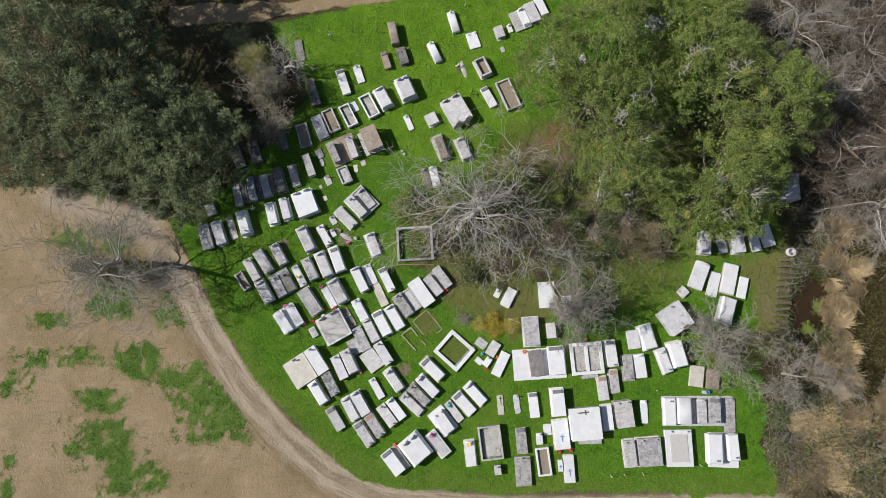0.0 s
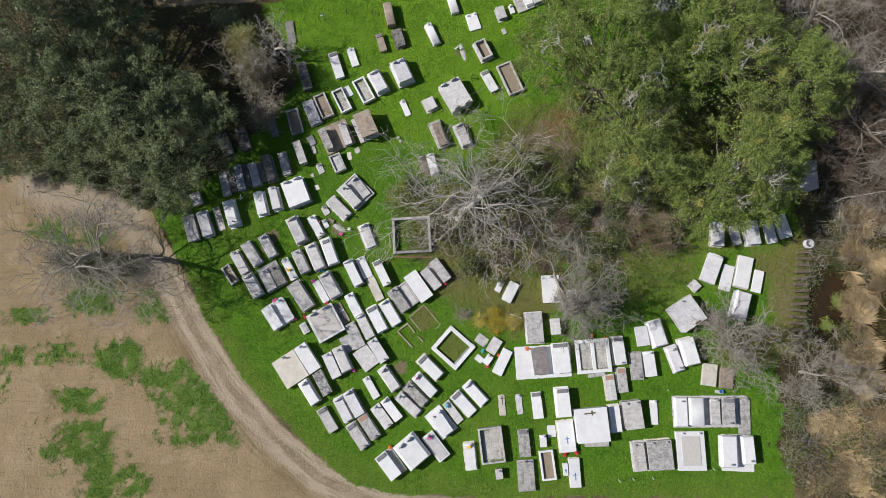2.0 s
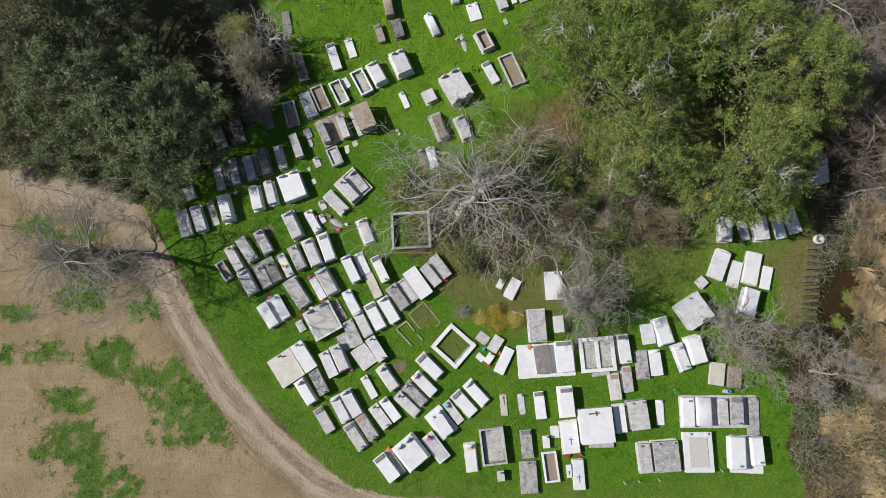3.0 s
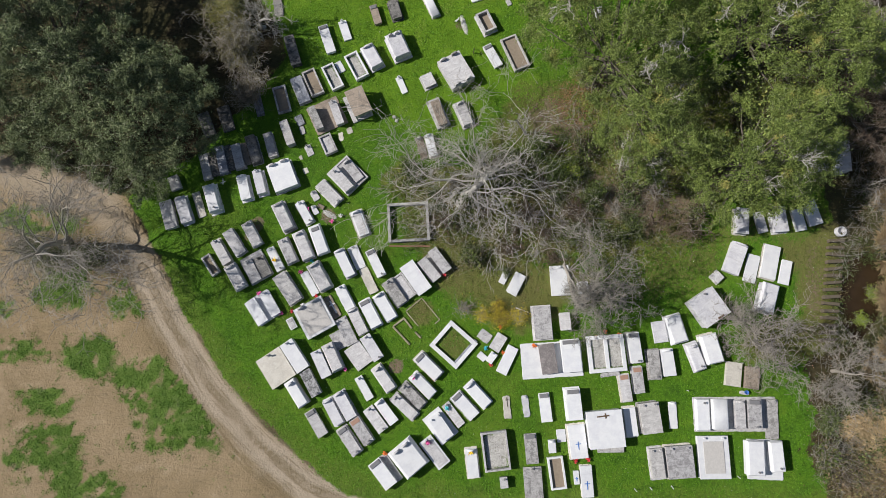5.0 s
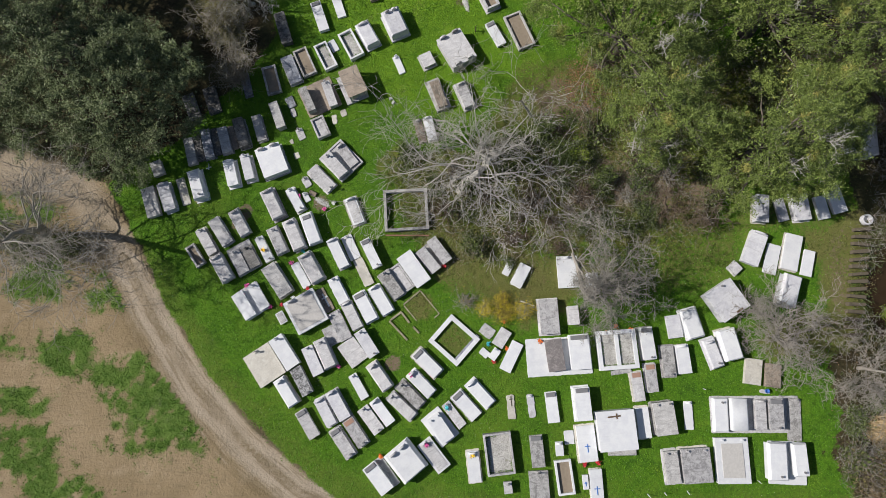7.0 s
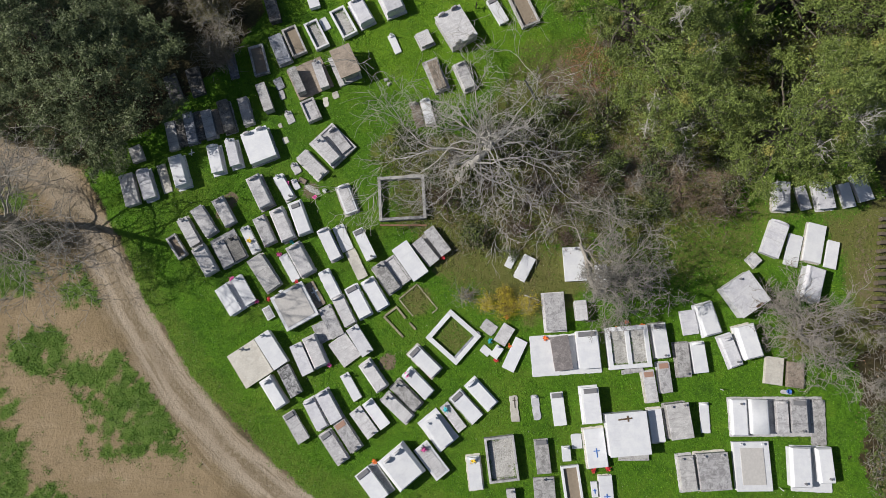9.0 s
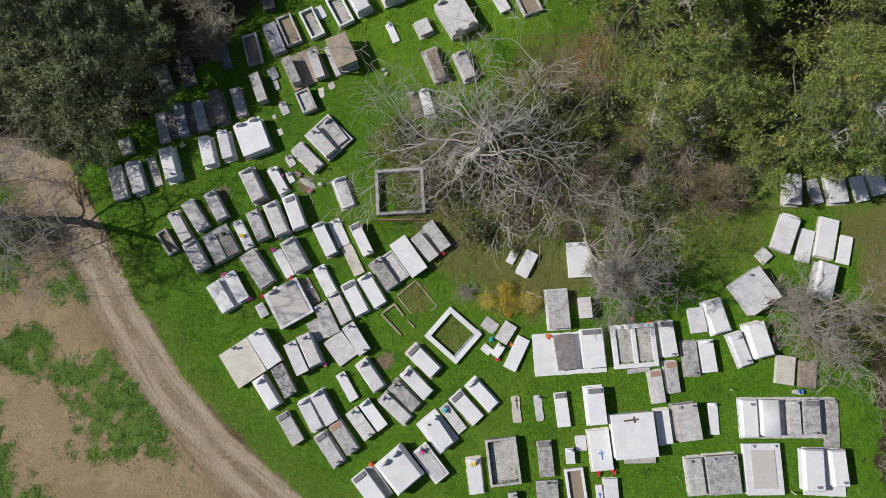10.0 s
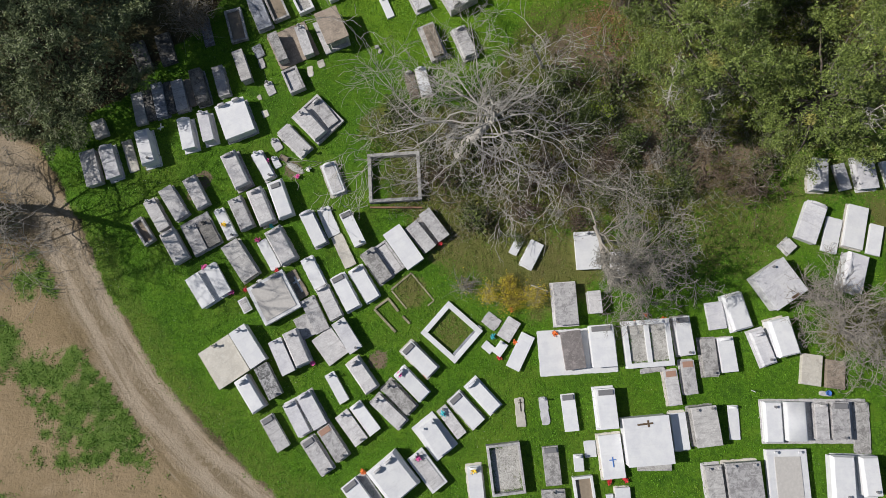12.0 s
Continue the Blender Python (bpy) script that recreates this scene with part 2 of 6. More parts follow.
def lathe(profile, x, y, z, sides=10):
    """A turned shape from (radius, height) pairs."""
    bm = bmesh.new()
    rings = []
    for r, h in profile:
        rings.append([bm.verts.new((x + r * math.cos(a), y + r * math.sin(a), z + h)) for a in (2 * math.pi * k / sides for k in range(sides))])
    for lo, hi in zip(rings, rings[1:]):
        for k in range(sides):
            bm.faces.new((lo[k], lo[(k + 1) % sides], hi[(k + 1) % sides], hi[k]))
    bm.faces.new(rings[-1])
    bm.faces.new(rings[0][::-1])
    return bm


def upright_cross(x, y, z, tall, wide, thick):
    bm = box(thick, thick, z, z + tall, x, y, 0.006)
    return merge(bm, box(wide, thick * 0.9, z + tall * 0.62, z + tall * 0.62 + thick, x, y, 0.006))


def lying_cross(x, y, z, tall, wide, thick):
    bm = box(thick, tall, z, z + 0.03, x, y, 0.005)
    return merge(bm, box(wide, thick, z, z + 0.026, x, y + tall * 0.2, 0.005))


def rounded_stone(w, thick, z0, z1, x, y):
    """A headstone with an arched top."""
    bm = bmesh.new()
    pts = [(-w / 2, z0), (w / 2, z0)]
    arch = (z1 - z0) * 0.35
    for k in range(9):
        a = math.pi * k / 8
        pts.append((w / 2 * math.cos(a), z1 - arch + arch * math.sin(a)))
    front = [bm.verts.new((x + px, y - thick / 2, pz)) for px, pz in pts]
    back = [bm.verts.new((x + px, y + thick / 2, pz)) for px, pz in pts]
    bm.faces.new(front)
    bm.faces.new(back[::-1])
    n = len(pts)
    for k in range(n):
        bm.faces.new((front[k], back[k], back[(k + 1) % n], front[(k + 1) % n]))
    return bm


# ---- tombs ----
FOOTPRINTS = []
EDGES = random.Random(77)
WORDS = {WHITE: "white-painted concrete", LIGHT: "pale grey concrete", PALE: "faded white concrete", GREY: "weathered grey concrete", DARK: "dark mildewed concrete",
         BROWN: "brown-stained concrete", MAUVE: "mauve-grey stone", CREAM: "cream cement", SLATE: "bluish-grey painted concrete", BLOTCHED: "black-blotched grey concrete", MOSSY: "mossy old cement"}
KINDS = {"chest": ("chest_tomb", "chest tomb"), "gabled": ("gabled_tomb", "tomb with sloping lid"), "barrel": ("barrel_tomb", "round-topped tomb"),
         "slab": ("grave_slab", "low grave slab"), "coping": ("coping_grave", "kerbed grave"), "framed": ("framed_tomb", "framed chest tomb"),
         "double": ("double_coping_grave", "double kerbed grave"), "canopy": ("canopy_tomb", "tomb under a flat roof slab")}
EXTRAS = {"block": "with small headstone", "plaque": "with sloped granite plaque", "cross": "with upright cross", "scroll": "with scrolled headstone",
          "pair": "with two headstones", "vases": "with vases", "vase": "with one vase", "bronze": "with bronze crucifix", "blue cross": "with blue painted cross",
          "white cross": "with white cross lying on it", "iron cross": "with dark iron cross", "brown plaque": "with terracotta tile", "soil": "filled with soil", "nameplate": "with small bronze nameplate",
          "gravel": "filled with gravel", "grass": "filled with grass", "slab": "round an inner slab"}


def dress(root, what, w, l, top, end, stone):
    """Headstones, crosses, plaques and vases at the head (end = 1) or foot (end = -1) of a lid."""
    y = end * (l / 2)
    if what == "block":
        base = part("headstone_base", box(w * 0.7, 0.22, top, top + 0.06, 0, y - end * 0.13), stone, root)
        part("headstone", rounded_stone(w * 0.55, 0.12, top, top + 0.32, 0, y - end * 0.12), stone, base)
    elif what == "plaque":
        part("plaque", box(w * 0.82, 0.34, top, top + 0.09, 0, y - end * 0.24, 0.01, 0.03), GRANITE, root, "grey granite name plaque")
    elif what == "nameplate":
        part("nameplate", box(0.55, 0.16, top, top + 0.05, w * 0.12, y - end * 0.14, 0.01), BRONZE, root, "small dark bronze nameplate")
    elif what == "brown plaque":
        part("tile", box(w * 0.78, 0.36, top, top + 0.03, 0, y - end * 0.24, 0.006), TERRACOTTA, root, "terracotta tile")
    elif what == "cross":
        base = part("cross_foot", box(0.26, 0.2, top, top + 0.09, 0, y - end * 0.13), stone, root)
        part("cross", upright_cross(0, y - end * 0.13, top + 0.08, 0.42, 0.28, 0.07), stone, base)
    elif what == "scroll":
        part("headstone", rounded_stone(w * 0.62, 0.14, top, top + 0.26, 0, y - end * 0.1), stone, root)
        for s in (-1, 1):
            part("scroll", lathe([(0.03, 0), (0.08, 0.03), (0.085, 0.12), (0.05, 0.17), (0.02, 0.2)], s * w * 0.36, y - end * 0.1, top), stone, root)
    elif what == "pair":
        for s in (-1, 1):
            base = part("headstone_base", box(min(0.6, w * 0.36), 0.2, top, top + 0.05, s * w * 0.25, y - end * 0.13), stone, root)
            part("headstone", rounded_stone(min(0.5, w * 0.3), 0.12, top, top + 0.34, s * w * 0.25, y - end * 0.13), LIGHT, base)
    elif what == "bronze":
        m = lying_cross(0, 0, 0, 0.95, 0.4, 0.11)
        bmesh.ops.transform(m, matrix=pose(-0.1, y - end * 0.42, top, 0, 0, -88), verts=m.verts)
        part("crucifix", m, BRONZE, root, "bronze crucifix laid on the lid")
    elif what == "blue cross":
        part("painted_cross", lying_cross(0, -l * 0.12, top, min(0.62, l * 0.3), min(0.42, w * 0.5), 0.06), BLUE, root, "blue painted cross")
    elif what == "white cross":
        part("cross", lying_cross(0.1, -l * 0.02, top, 1.15, 0.5, 0.12), WHITE, root, "white cross lying flat")
    elif what == "iron cross":
        part("cross", lying_cross(0.05, y - end * 0.5, top, 0.75, 0.26, 0.06), IRON, root, "dark iron cross")
    elif what in ("vase", "vases"):
        for s in ((-1, 1) if what == "vases" else (0.35,)):
            part("vase", lathe([(0.06, 0), (0.075, 0.05), (0.05, 0.12), (0.085, 0.2)], s * w * 0.3, y - end * 0.16, top), stone if what == "vases" else GRANITE, root)


def filling(root, what, w, l, z):
    if what == "gravel":
        part("gravel_bed", box(w, l, 0, z, 0, 0, 0.002), PEBBLE, root, "grey gravel filling")
        tagged(pebbles("gravel", w, l, z, root), kind="stuff")
        bed_weeds(w, l, z, root)
    elif what == "slab":
        part("inner_slab", box(w - 0.04, l - 0.04, 0, z, 0, 0, 0.01), LIGHT, root)
    elif what == "soil":
        part("bed", box(w, l, 0, z, 0, 0, 0.002), SOIL, root, "bare soil filling")


def pebbles(name, w, l, z, root):
    rng = np.random.default_rng(int(w * 1000 + l * 37))
    n = int(min(2400, 330 * w * l))
    c = np.column_stack([rng.uniform(-w / 2 + 0.03, w / 2 - 0.03, n), rng.uniform(-l / 2 + 0.03, l / 2 - 0.03, n), np.full(n, z)])
    base = np.array([(1, 0, 0), (-0.5, 0.87, 0), (-0.5, -0.87, 0), (0, 0, 0.7)])
    a, s = rng.uniform(0, 6.28, n), rng.uniform(0.025, 0.06, n)
    rot = np.stack([np.cos(a), -np.sin(a), np.sin(a), np.cos(a)], 1).reshape(-1, 2, 2)
    v = np.repeat(base[None], n, 0) * s[:, None, None]
    v[..., :2] = np.einsum("nij,nkj->nki", rot, v[..., :2])
    v = (v + c[:, None]).reshape(-1, 3)
    f = (np.arange(n)[:, None, None] * 4 + np.array([(0, 1, 3), (1, 2, 3), (2, 0, 3)])[None]).reshape(-1, 3)
    return from_arrays(name, v, f, PEBBLE, root)


def bed_weeds(w, l, z, root, x=0.0):
    """Green weeds creeping in from the edges of a gravel bed."""
    rng = np.random.default_rng(int(w * 900 + l * 41))
    n = int(120 * (w + l))
    side, run, off = rng.integers(0, 4, n), rng.uniform(-0.5, 0.5, n), np.abs(rng.normal(0, 0.07, n)) + 0.03
    px = np.where(side < 2, run * w, np.where(side == 2, off - w / 2, w / 2 - off))
    py = np.where(side < 2, np.where(side == 0, off - l / 2, l / 2 - off), run * l)
    keep = wave(px + w * 7, py + l * 3, 1.6, 91) > -0.05
    at = np.column_stack([px + x, py, z + rng.uniform(0.02, 0.09, n)])[keep]
    v, f = leaves(rng, at, 0.04)
    tagged(from_arrays("weeds", v, f, WEED, root), "green weeds along the kerb", kind="stuff")


def kerbs(root, w, l, h, stone, t=0.15):
    for s in (-1, 1):
        part("kerb", box(t, l, 0, h, s * (w - t) / 2, 0, 0.015, 0, 0.006), stone, root)
        part("kerb", box(w - 2 * t, t, 0, h - 0.003, 0, s * (l - t) / 2, 0.015), stone, root)


def roof_lid(w, l, z0, z1, slope):
    """A lid whose long sides slope up to a flat ridge strip."""
    bm = box(w, l, z0, z0 + 0.05, 0, 0, 0.008)
    top = bmesh.new()
    lo = [top.verts.new(p) for p in ((-w / 2 + 0.01, -l / 2 + 0.01, z0 + 0.05), (w / 2 - 0.01, -l / 2 + 0.01, z0 + 0.05), (w / 2 - 0.01, l / 2 - 0.01, z0 + 0.05), (-w / 2 + 0.01, l / 2 - 0.01, z0 + 0.05))]
    a = w / 2 * (1 - slope)
    e = l / 2 - 0.09
    hi = [top.verts.new(p) for p in ((-a, -e, z1), (a, -e, z1), (a, e, z1), (-a, e, z1))]
    top.faces.new(hi)
    for k in range(4):
        top.faces.new((lo[k], lo[(k + 1) % 4], hi[(k + 1) % 4], hi[k]))
    bmesh.ops.bevel(top, geom=[x for x in top.edges if min(v.co.z for v in x.verts) > z0 + 0.06], offset=0.012, segments=2, affect="EDGES")
    return merge(bm, top)


def barrel_lid(w, l, z0, rise):
    bm = bmesh.new()
    n = 10
    rows = []
    for y in (-l / 2, l / 2):
        rows.append([bm.verts.new((w / 2 * math.cos(math.pi * k / n), y, z0 + rise * math.sin(math.pi * k / n) ** 0.42)) for k in range(n + 1)])
    for k in range(n):
        bm.faces.new((rows[0][k], rows[0][k + 1], rows[1][k + 1], rows[1][k])).smooth = True
    bm.faces.new(rows[0])
    bm.faces.new(rows[1][::-1])
    bmesh.ops.recalc_face_normals(bm, faces=bm.faces[:])
    return bm


def tomb(style, x, y, turn, l, w, h, stone, z=0.0, head="", foot="", plinth=0.0):
    name, words = KINDS[style]
    root = new(name)
    root.matrix_world = pose(x, y, z, random.uniform(-0.5, 0.5), random.uniform(-0.5, 0.5), turn)
    extra = EXTRAS.get(head) or EXTRAS.get(foot) or ""
    low = "long" if l / w > 3 else "broad" if w / l > 0.75 else "plain"
    where = "on a concrete base" if z else "among grass"
    tagged(root, f"{low if not extra else ''} {WORDS[stone]} {words} {extra or where}".strip(), "tomb" if style != "slab" else "grave slab", "tombs of the cemetery")
    if not (style == "coping" and head == "grass"):
        FOOTPRINTS.append((x, y, radians(turn), l / 2 + 0.05, w / 2 + 0.05))
    b = -0.03 if z == 0 else 0.0
    if z == 0 and style in ("chest", "gabled", "barrel", "framed") and not plinth and w * l < 5.5 and EDGES.random() < 0.6:
        part("footing", ragged(w + EDGES.uniform(0.08, 0.26), l + EDGES.uniform(0.08, 0.3), b, 0.035, 0.035), EDGES.choice((stone, LIGHT, CREAM)), root, "rough cement footing")
    if plinth:
        part("plinth", box(w + 0.22, l + 0.22, b, plinth, 0, 0, 0.015, 0, 0.01), stone, root)
    if style == "slab":
        part("slab", ragged(w, l, b, h, 0.03 if w > 4 else 0.05 if w < 0.62 and h < 0.1 else 0.022 if stone in (WHITE, CREAM, PALE) and w > 0.5 else 0.035) if h < 0.16 else box(w, l, b, h, 0, 0, 0.02, 0.0, 0.012), stone, root)
        top = h
    elif style == "chest":
        lid = min(0.11, h * 0.35)
        part("body", box(w - 0.07, l - 0.07, b, h - lid, 0, 0, 0.01), stone, root)
        part("lid", box(w, l, h - lid, h, 0, 0, 0.014, 0, 0.006), stone, root)
        top = h
    elif style == "gabled":
        rise = min(0.2, h * 0.3)
        part("body", box(w - 0.02, l - 0.02, b, h - rise - 0.05, 0, 0, 0.01), stone, root)
        part("lid", roof_lid(w + 0.10, l + 0.08, h - rise - 0.05, h, 0.2), stone, root)
        top = h
        w, l = w * 0.78, l - 0.24
    elif style == "barrel":
        part("body", box(w - 0.02, l - 0.02, b, h * 0.8, 0, 0, 0.01), stone, root)
        part("lid", barrel_lid(w, l, h * 0.8, h * 0.2), stone, root)
        top = h - 0.04
        part("end_trim", box(w * 0.9, 0.06, h * 0.8, h * 0.95, 0, l / 2 - 0.05), stone, root)
    elif style == "coping":
        t = 0.15 if min(w, l) < 2.5 else 0.34 if stone is WHITE else 0.22
        kerbs(root, w, l, h, stone, t)
        fill = head if head in ("soil", "gravel", "grass", "slab") else "soil"
        filling(root, fill, w - 2 * t, l - 2 * t, h * (0.45 if fill != "slab" else 0.7))
        top, head = h, "" if head in ("soil", "gravel", "grass", "slab") else head
    elif style == "double":
        kerbs(root, w, l, h, stone, 0.3)
        part("kerb", box(0.3, l - 0.6, 0, h - 0.004, 0, 0), stone, root)
        for s in (-1, 1):
            bed = (w - 0.9) / 2
            g = part("gravel_bed", box(bed, l - 0.6, 0, h * 0.7, s * (bed / 2 + 0.15), 0, 0.002), PEBBLE, root, "grey gravel filling")
            p = pebbles("gravel", bed, l - 0.6, h * 0.7, root)
            p.location.x = s * (bed / 2 + 0.15)
            tagged(p, kind="stuff")
            bed_weeds(bed, l - 0.6, h * 0.7, root, s * (bed / 2 + 0.15))
        top, head = h, "vases"
    elif style == "canopy":
        part("plinth", box(w + 0.25, l + 0.1, b, 0.14, -0.2, 0.05, 0.02, 0, 0.02), LIGHT, root)
        part("chest", box(w - 0.5, l - 0.5, 0.14, h - 0.55, 0, 0, 0.015), GREY, root)
        for sx in (-1, 1):
            for sy in (-1, 1):
                part("pillar", box(0.16, 0.16, 0.14, h - 0.09, sx * (w / 2 - 0.14), sy * (l / 2 - 0.14)), LIGHT, root)
        part("roof_slab", box(w, l, h - 0.09, h, 0, 0, 0.02), stone, root, "rust-stained roof slab")
        top = h
    elif style == "framed":
        t = 0.42 if w > 2.2 and l > 3 else min(0.22, w * 0.14)
        part("body", box(w - 0.06, l - 0.06, b, h - 0.1, 0, 0), stone, root)
        part("rim", box(w, l, h - 0.1, h - 0.02, 0, 0, 0.012), stone, root)
        part("panel", box(w - 2 * t, l - 2 * t, h - 0.02, h + 0.02, 0, 0, 0.008), PEBBLED if w > 1.6 else LIGHT, root, "grey concrete panel in the lid")
        top = h + 0.02
    if head:
        dress(root, head, w, l, top, 1, stone if stone is not BROWN else GREY)
    if foot:
        dress(root, foot, w, l, top, -1, stone if stone is not BROWN else GREY)
    return root


# ---- plants ----
def tube(path, radii, sides, verts, faces):
    """Adds a tapered tube along path."""
    path = np.asarray(path)
    ahead = np.gradient(path, axis=0)
    ahead /= np.linalg.norm(ahead, axis=1)[:, None] + 1e-9
    side = np.cross(ahead, (0.31, 0.17, 0.93))
    side /= np.linalg.norm(side, axis=1)[:, None] + 1e-9
    over = np.cross(ahead, side)
    a = 2 * np.pi * np.arange(sides) / sides
    ring = path[:, None] + np.asarray(radii)[:, None, None] * (np.cos(a)[None, :, None] * side[:, None] + np.sin(a)[None, :, None] * over[:, None])
    first = int(faces[-1].max()) + 1 if faces else 0
    verts.append(ring.reshape(-1, 3))
    n = len(path)
    k, j = np.meshgrid(np.arange(n - 1), np.arange(sides), indexing="ij")
    nxt = (j + 1) % sides
    faces.append(first + np.stack([k * sides + j, k * sides + nxt, (k + 1) * sides + nxt, (k + 1) * sides + j], -1).reshape(-1, 4))


def grow(rng, start, heading, length, radius, level, counts, out, droop, wobble, reach, wide=0.0, fan=(0.0, math.pi)):
    """One limb and all that springs from it; out holds tubes by level."""
    n = (6, 12, 8, 5, 3)[min(level, 4)]
    pts, d = [start], heading / np.linalg.norm(heading)
    for k in range(n):
        d = d + rng.normal(0, wobble * (1.3 if level < 3 else 1.5), 3) + np.array([0, 0, droop * (k / n) * (0.4 + level * 0.25)])
        d /= np.linalg.norm(d)
        pts.append(pts[-1] + d * length / n)
    pts = np.array(pts)
    pts[:, 2] = np.maximum(pts[:, 2], 0.25 if level else 0.0)
    tips = np.linspace(radius, max(radius * 0.3, 0.010), n + 1)
    out[min(level, 2)].append((pts, tips))
    if level >= len(counts):
        return
    for c in range(counts[level]):
        f = rng.uniform(0.2, 0.98) if level else rng.uniform(0.3, 1.0)
        i = min(n - 1, int(f * n))
        at = pts[i] + (pts[i + 1] - pts[i]) * (f * n - i)
        ahead = pts[i + 1] - pts[i]
        ahead /= np.linalg.norm(ahead) + 1e-9
        turn = rng.normal(0, 1, 3)
        turn[2] *= 0.6
        turn -= ahead * (turn @ ahead)
        turn /= np.linalg.norm(turn) + 1e-9
        if level == 0:
            a = fan[0] + fan[1] * (2 * (c + rng.uniform(-0.3, 0.3)) / counts[0] - 1)
            way = np.array([math.cos(a), math.sin(a), rng.uniform(0.15, 1.0)])
            size = reach * rng.uniform(0.55, 1.15) * (1.0 + wide * (abs(math.cos(a)) - 0.5))
            thick = radius * rng.uniform(0.10, 0.19)
        else:
            spread = rng.uniform(0.4, 0.95)
            way = ahead * math.cos(spread) + turn * math.sin(spread)
            size = length * rng.uniform(0.35, 0.62)
            thick = max(0.014, tips[i] * rng.uniform(0.45, 0.65))
        grow(rng, at, way, size, thick, level + 1, counts, out, droop, wobble, reach, wide)


def bare_tree(name, label, x, y, tall, thick, counts, bark, seed, lean=(0, 0), droop=0.05, wobble=0.16, reach=5.0, haze=None, hazes=0, haze_size=0.05, wide=0.0, fan=(0.0, math.pi), twig=None):
    """A leafless tree: trunk, limbs of their own, a crown of twigs, and maybe moss or buds hung on it."""
    rng = np.random.default_rng(seed)
    out = [[], [], []]
    grow(rng, np.zeros(3), np.array([lean[0], lean[1], 1.0]), tall, thick, 0, counts, out, droop, wobble, reach, wide, fan)
    root = new(name)
    root.location = (x, y, -0.05)
    for key, tubes, sides in (("trunk", out[0], 9), *(("limb", [q], 6) for q in out[1]), ("crown", out[2], 3)):
        verts, faces = [], []
        for pts, radii in tubes:
            tube(pts, radii, sides, verts, faces)
        from_arrays(key, np.concatenate(verts), np.concatenate(faces), twig if twig and key != "limb" else bark, root, True)
    if hazes:
        nodes = np.concatenate([q for q, _ in out[2]])
        at = nodes[rng.integers(0, len(nodes), hazes)] + rng.normal(0, 0.10, (hazes, 3))
        v, f = leaves(rng, at, haze_size, 0.1, 0.22)
        tagged(from_arrays("moss", v, f, haze, root), "grey moss and dry buds")
    tagged(root, label, "tree")
    return root


def leaves(rng, centres, size, up=0.55, ratio=0.5):
    """Small folded leaf sprays at the given places: two joined triangles each."""
    n = len(centres)
    normal = rng.normal(0, 1, (n, 3))
    normal[:, 2] = np.abs(normal[:, 2]) + up
    normal /= np.linalg.norm(normal, axis=1)[:, None]
    a = rng.normal(0, 1, (n, 3))
    a -= normal * (a * normal).sum(1)[:, None]
    a /= np.linalg.norm(a, axis=1)[:, None]
    b = np.cross(normal, a)
    s = size * rng.uniform(0.6, 1.4, n)[:, None]
    quad = np.stack([centres - a * s, centres - b * s * ratio - normal * s * 0.15, centres + a * s, centres + b * s * ratio - normal * s * 0.15], 1)
    return quad.reshape(-1, 3), np.arange(4 * n).reshape(-1, 4)


def slips(rng, centres, size, up=0.45, ratio=0.5):
    """Small single leaves, one slim triangle each."""
    n = len(centres)
    normal = rng.normal(0, 1, (n, 3))
    normal[:, 2] = np.abs(normal[:, 2]) + up
    normal /= np.linalg.norm(normal, axis=1)[:, None]
    a = rng.normal(0, 1, (n, 3))
    a -= normal * (a * normal).sum(1)[:, None]
    a /= np.linalg.norm(a, axis=1)[:, None]
    b = np.cross(normal, a)
    s = size * rng.uniform(0.6, 1.4, n)[:, None]
    tri = np.stack([centres - a * s - b * s * ratio, centres - a * s * 0.4 + b * s * ratio, centres + a * s], 1)
    return tri.reshape(-1, 3), np.arange(3 * n).reshape(-1, 3)


def inside(px, py, poly):
    """Signed distance to a polygon's edge: positive inside."""
    p = np.asarray(poly)
    best, hit = np.full(np.shape(px), 1e9), np.zeros(np.shape(px), bool)
    for (ax, ay), (bx, by) in zip(p, np.roll(p, -1, 0)):
        ex, ey = bx - ax, by - ay
        t = np.clip(((px - ax) * ex + (py - ay) * ey) / (ex * ex + ey * ey + 1e-9), 0, 1)
        best = np.minimum(best, np.hypot(px - ax - t * ex, py - ay - t * ey))
        cross = ((ay > py) != (by > py)) & (px < ex * (py - ay) / (ey + 1e-12) + ax)
        hit ^= cross
    return np.where(hit, best, -best)


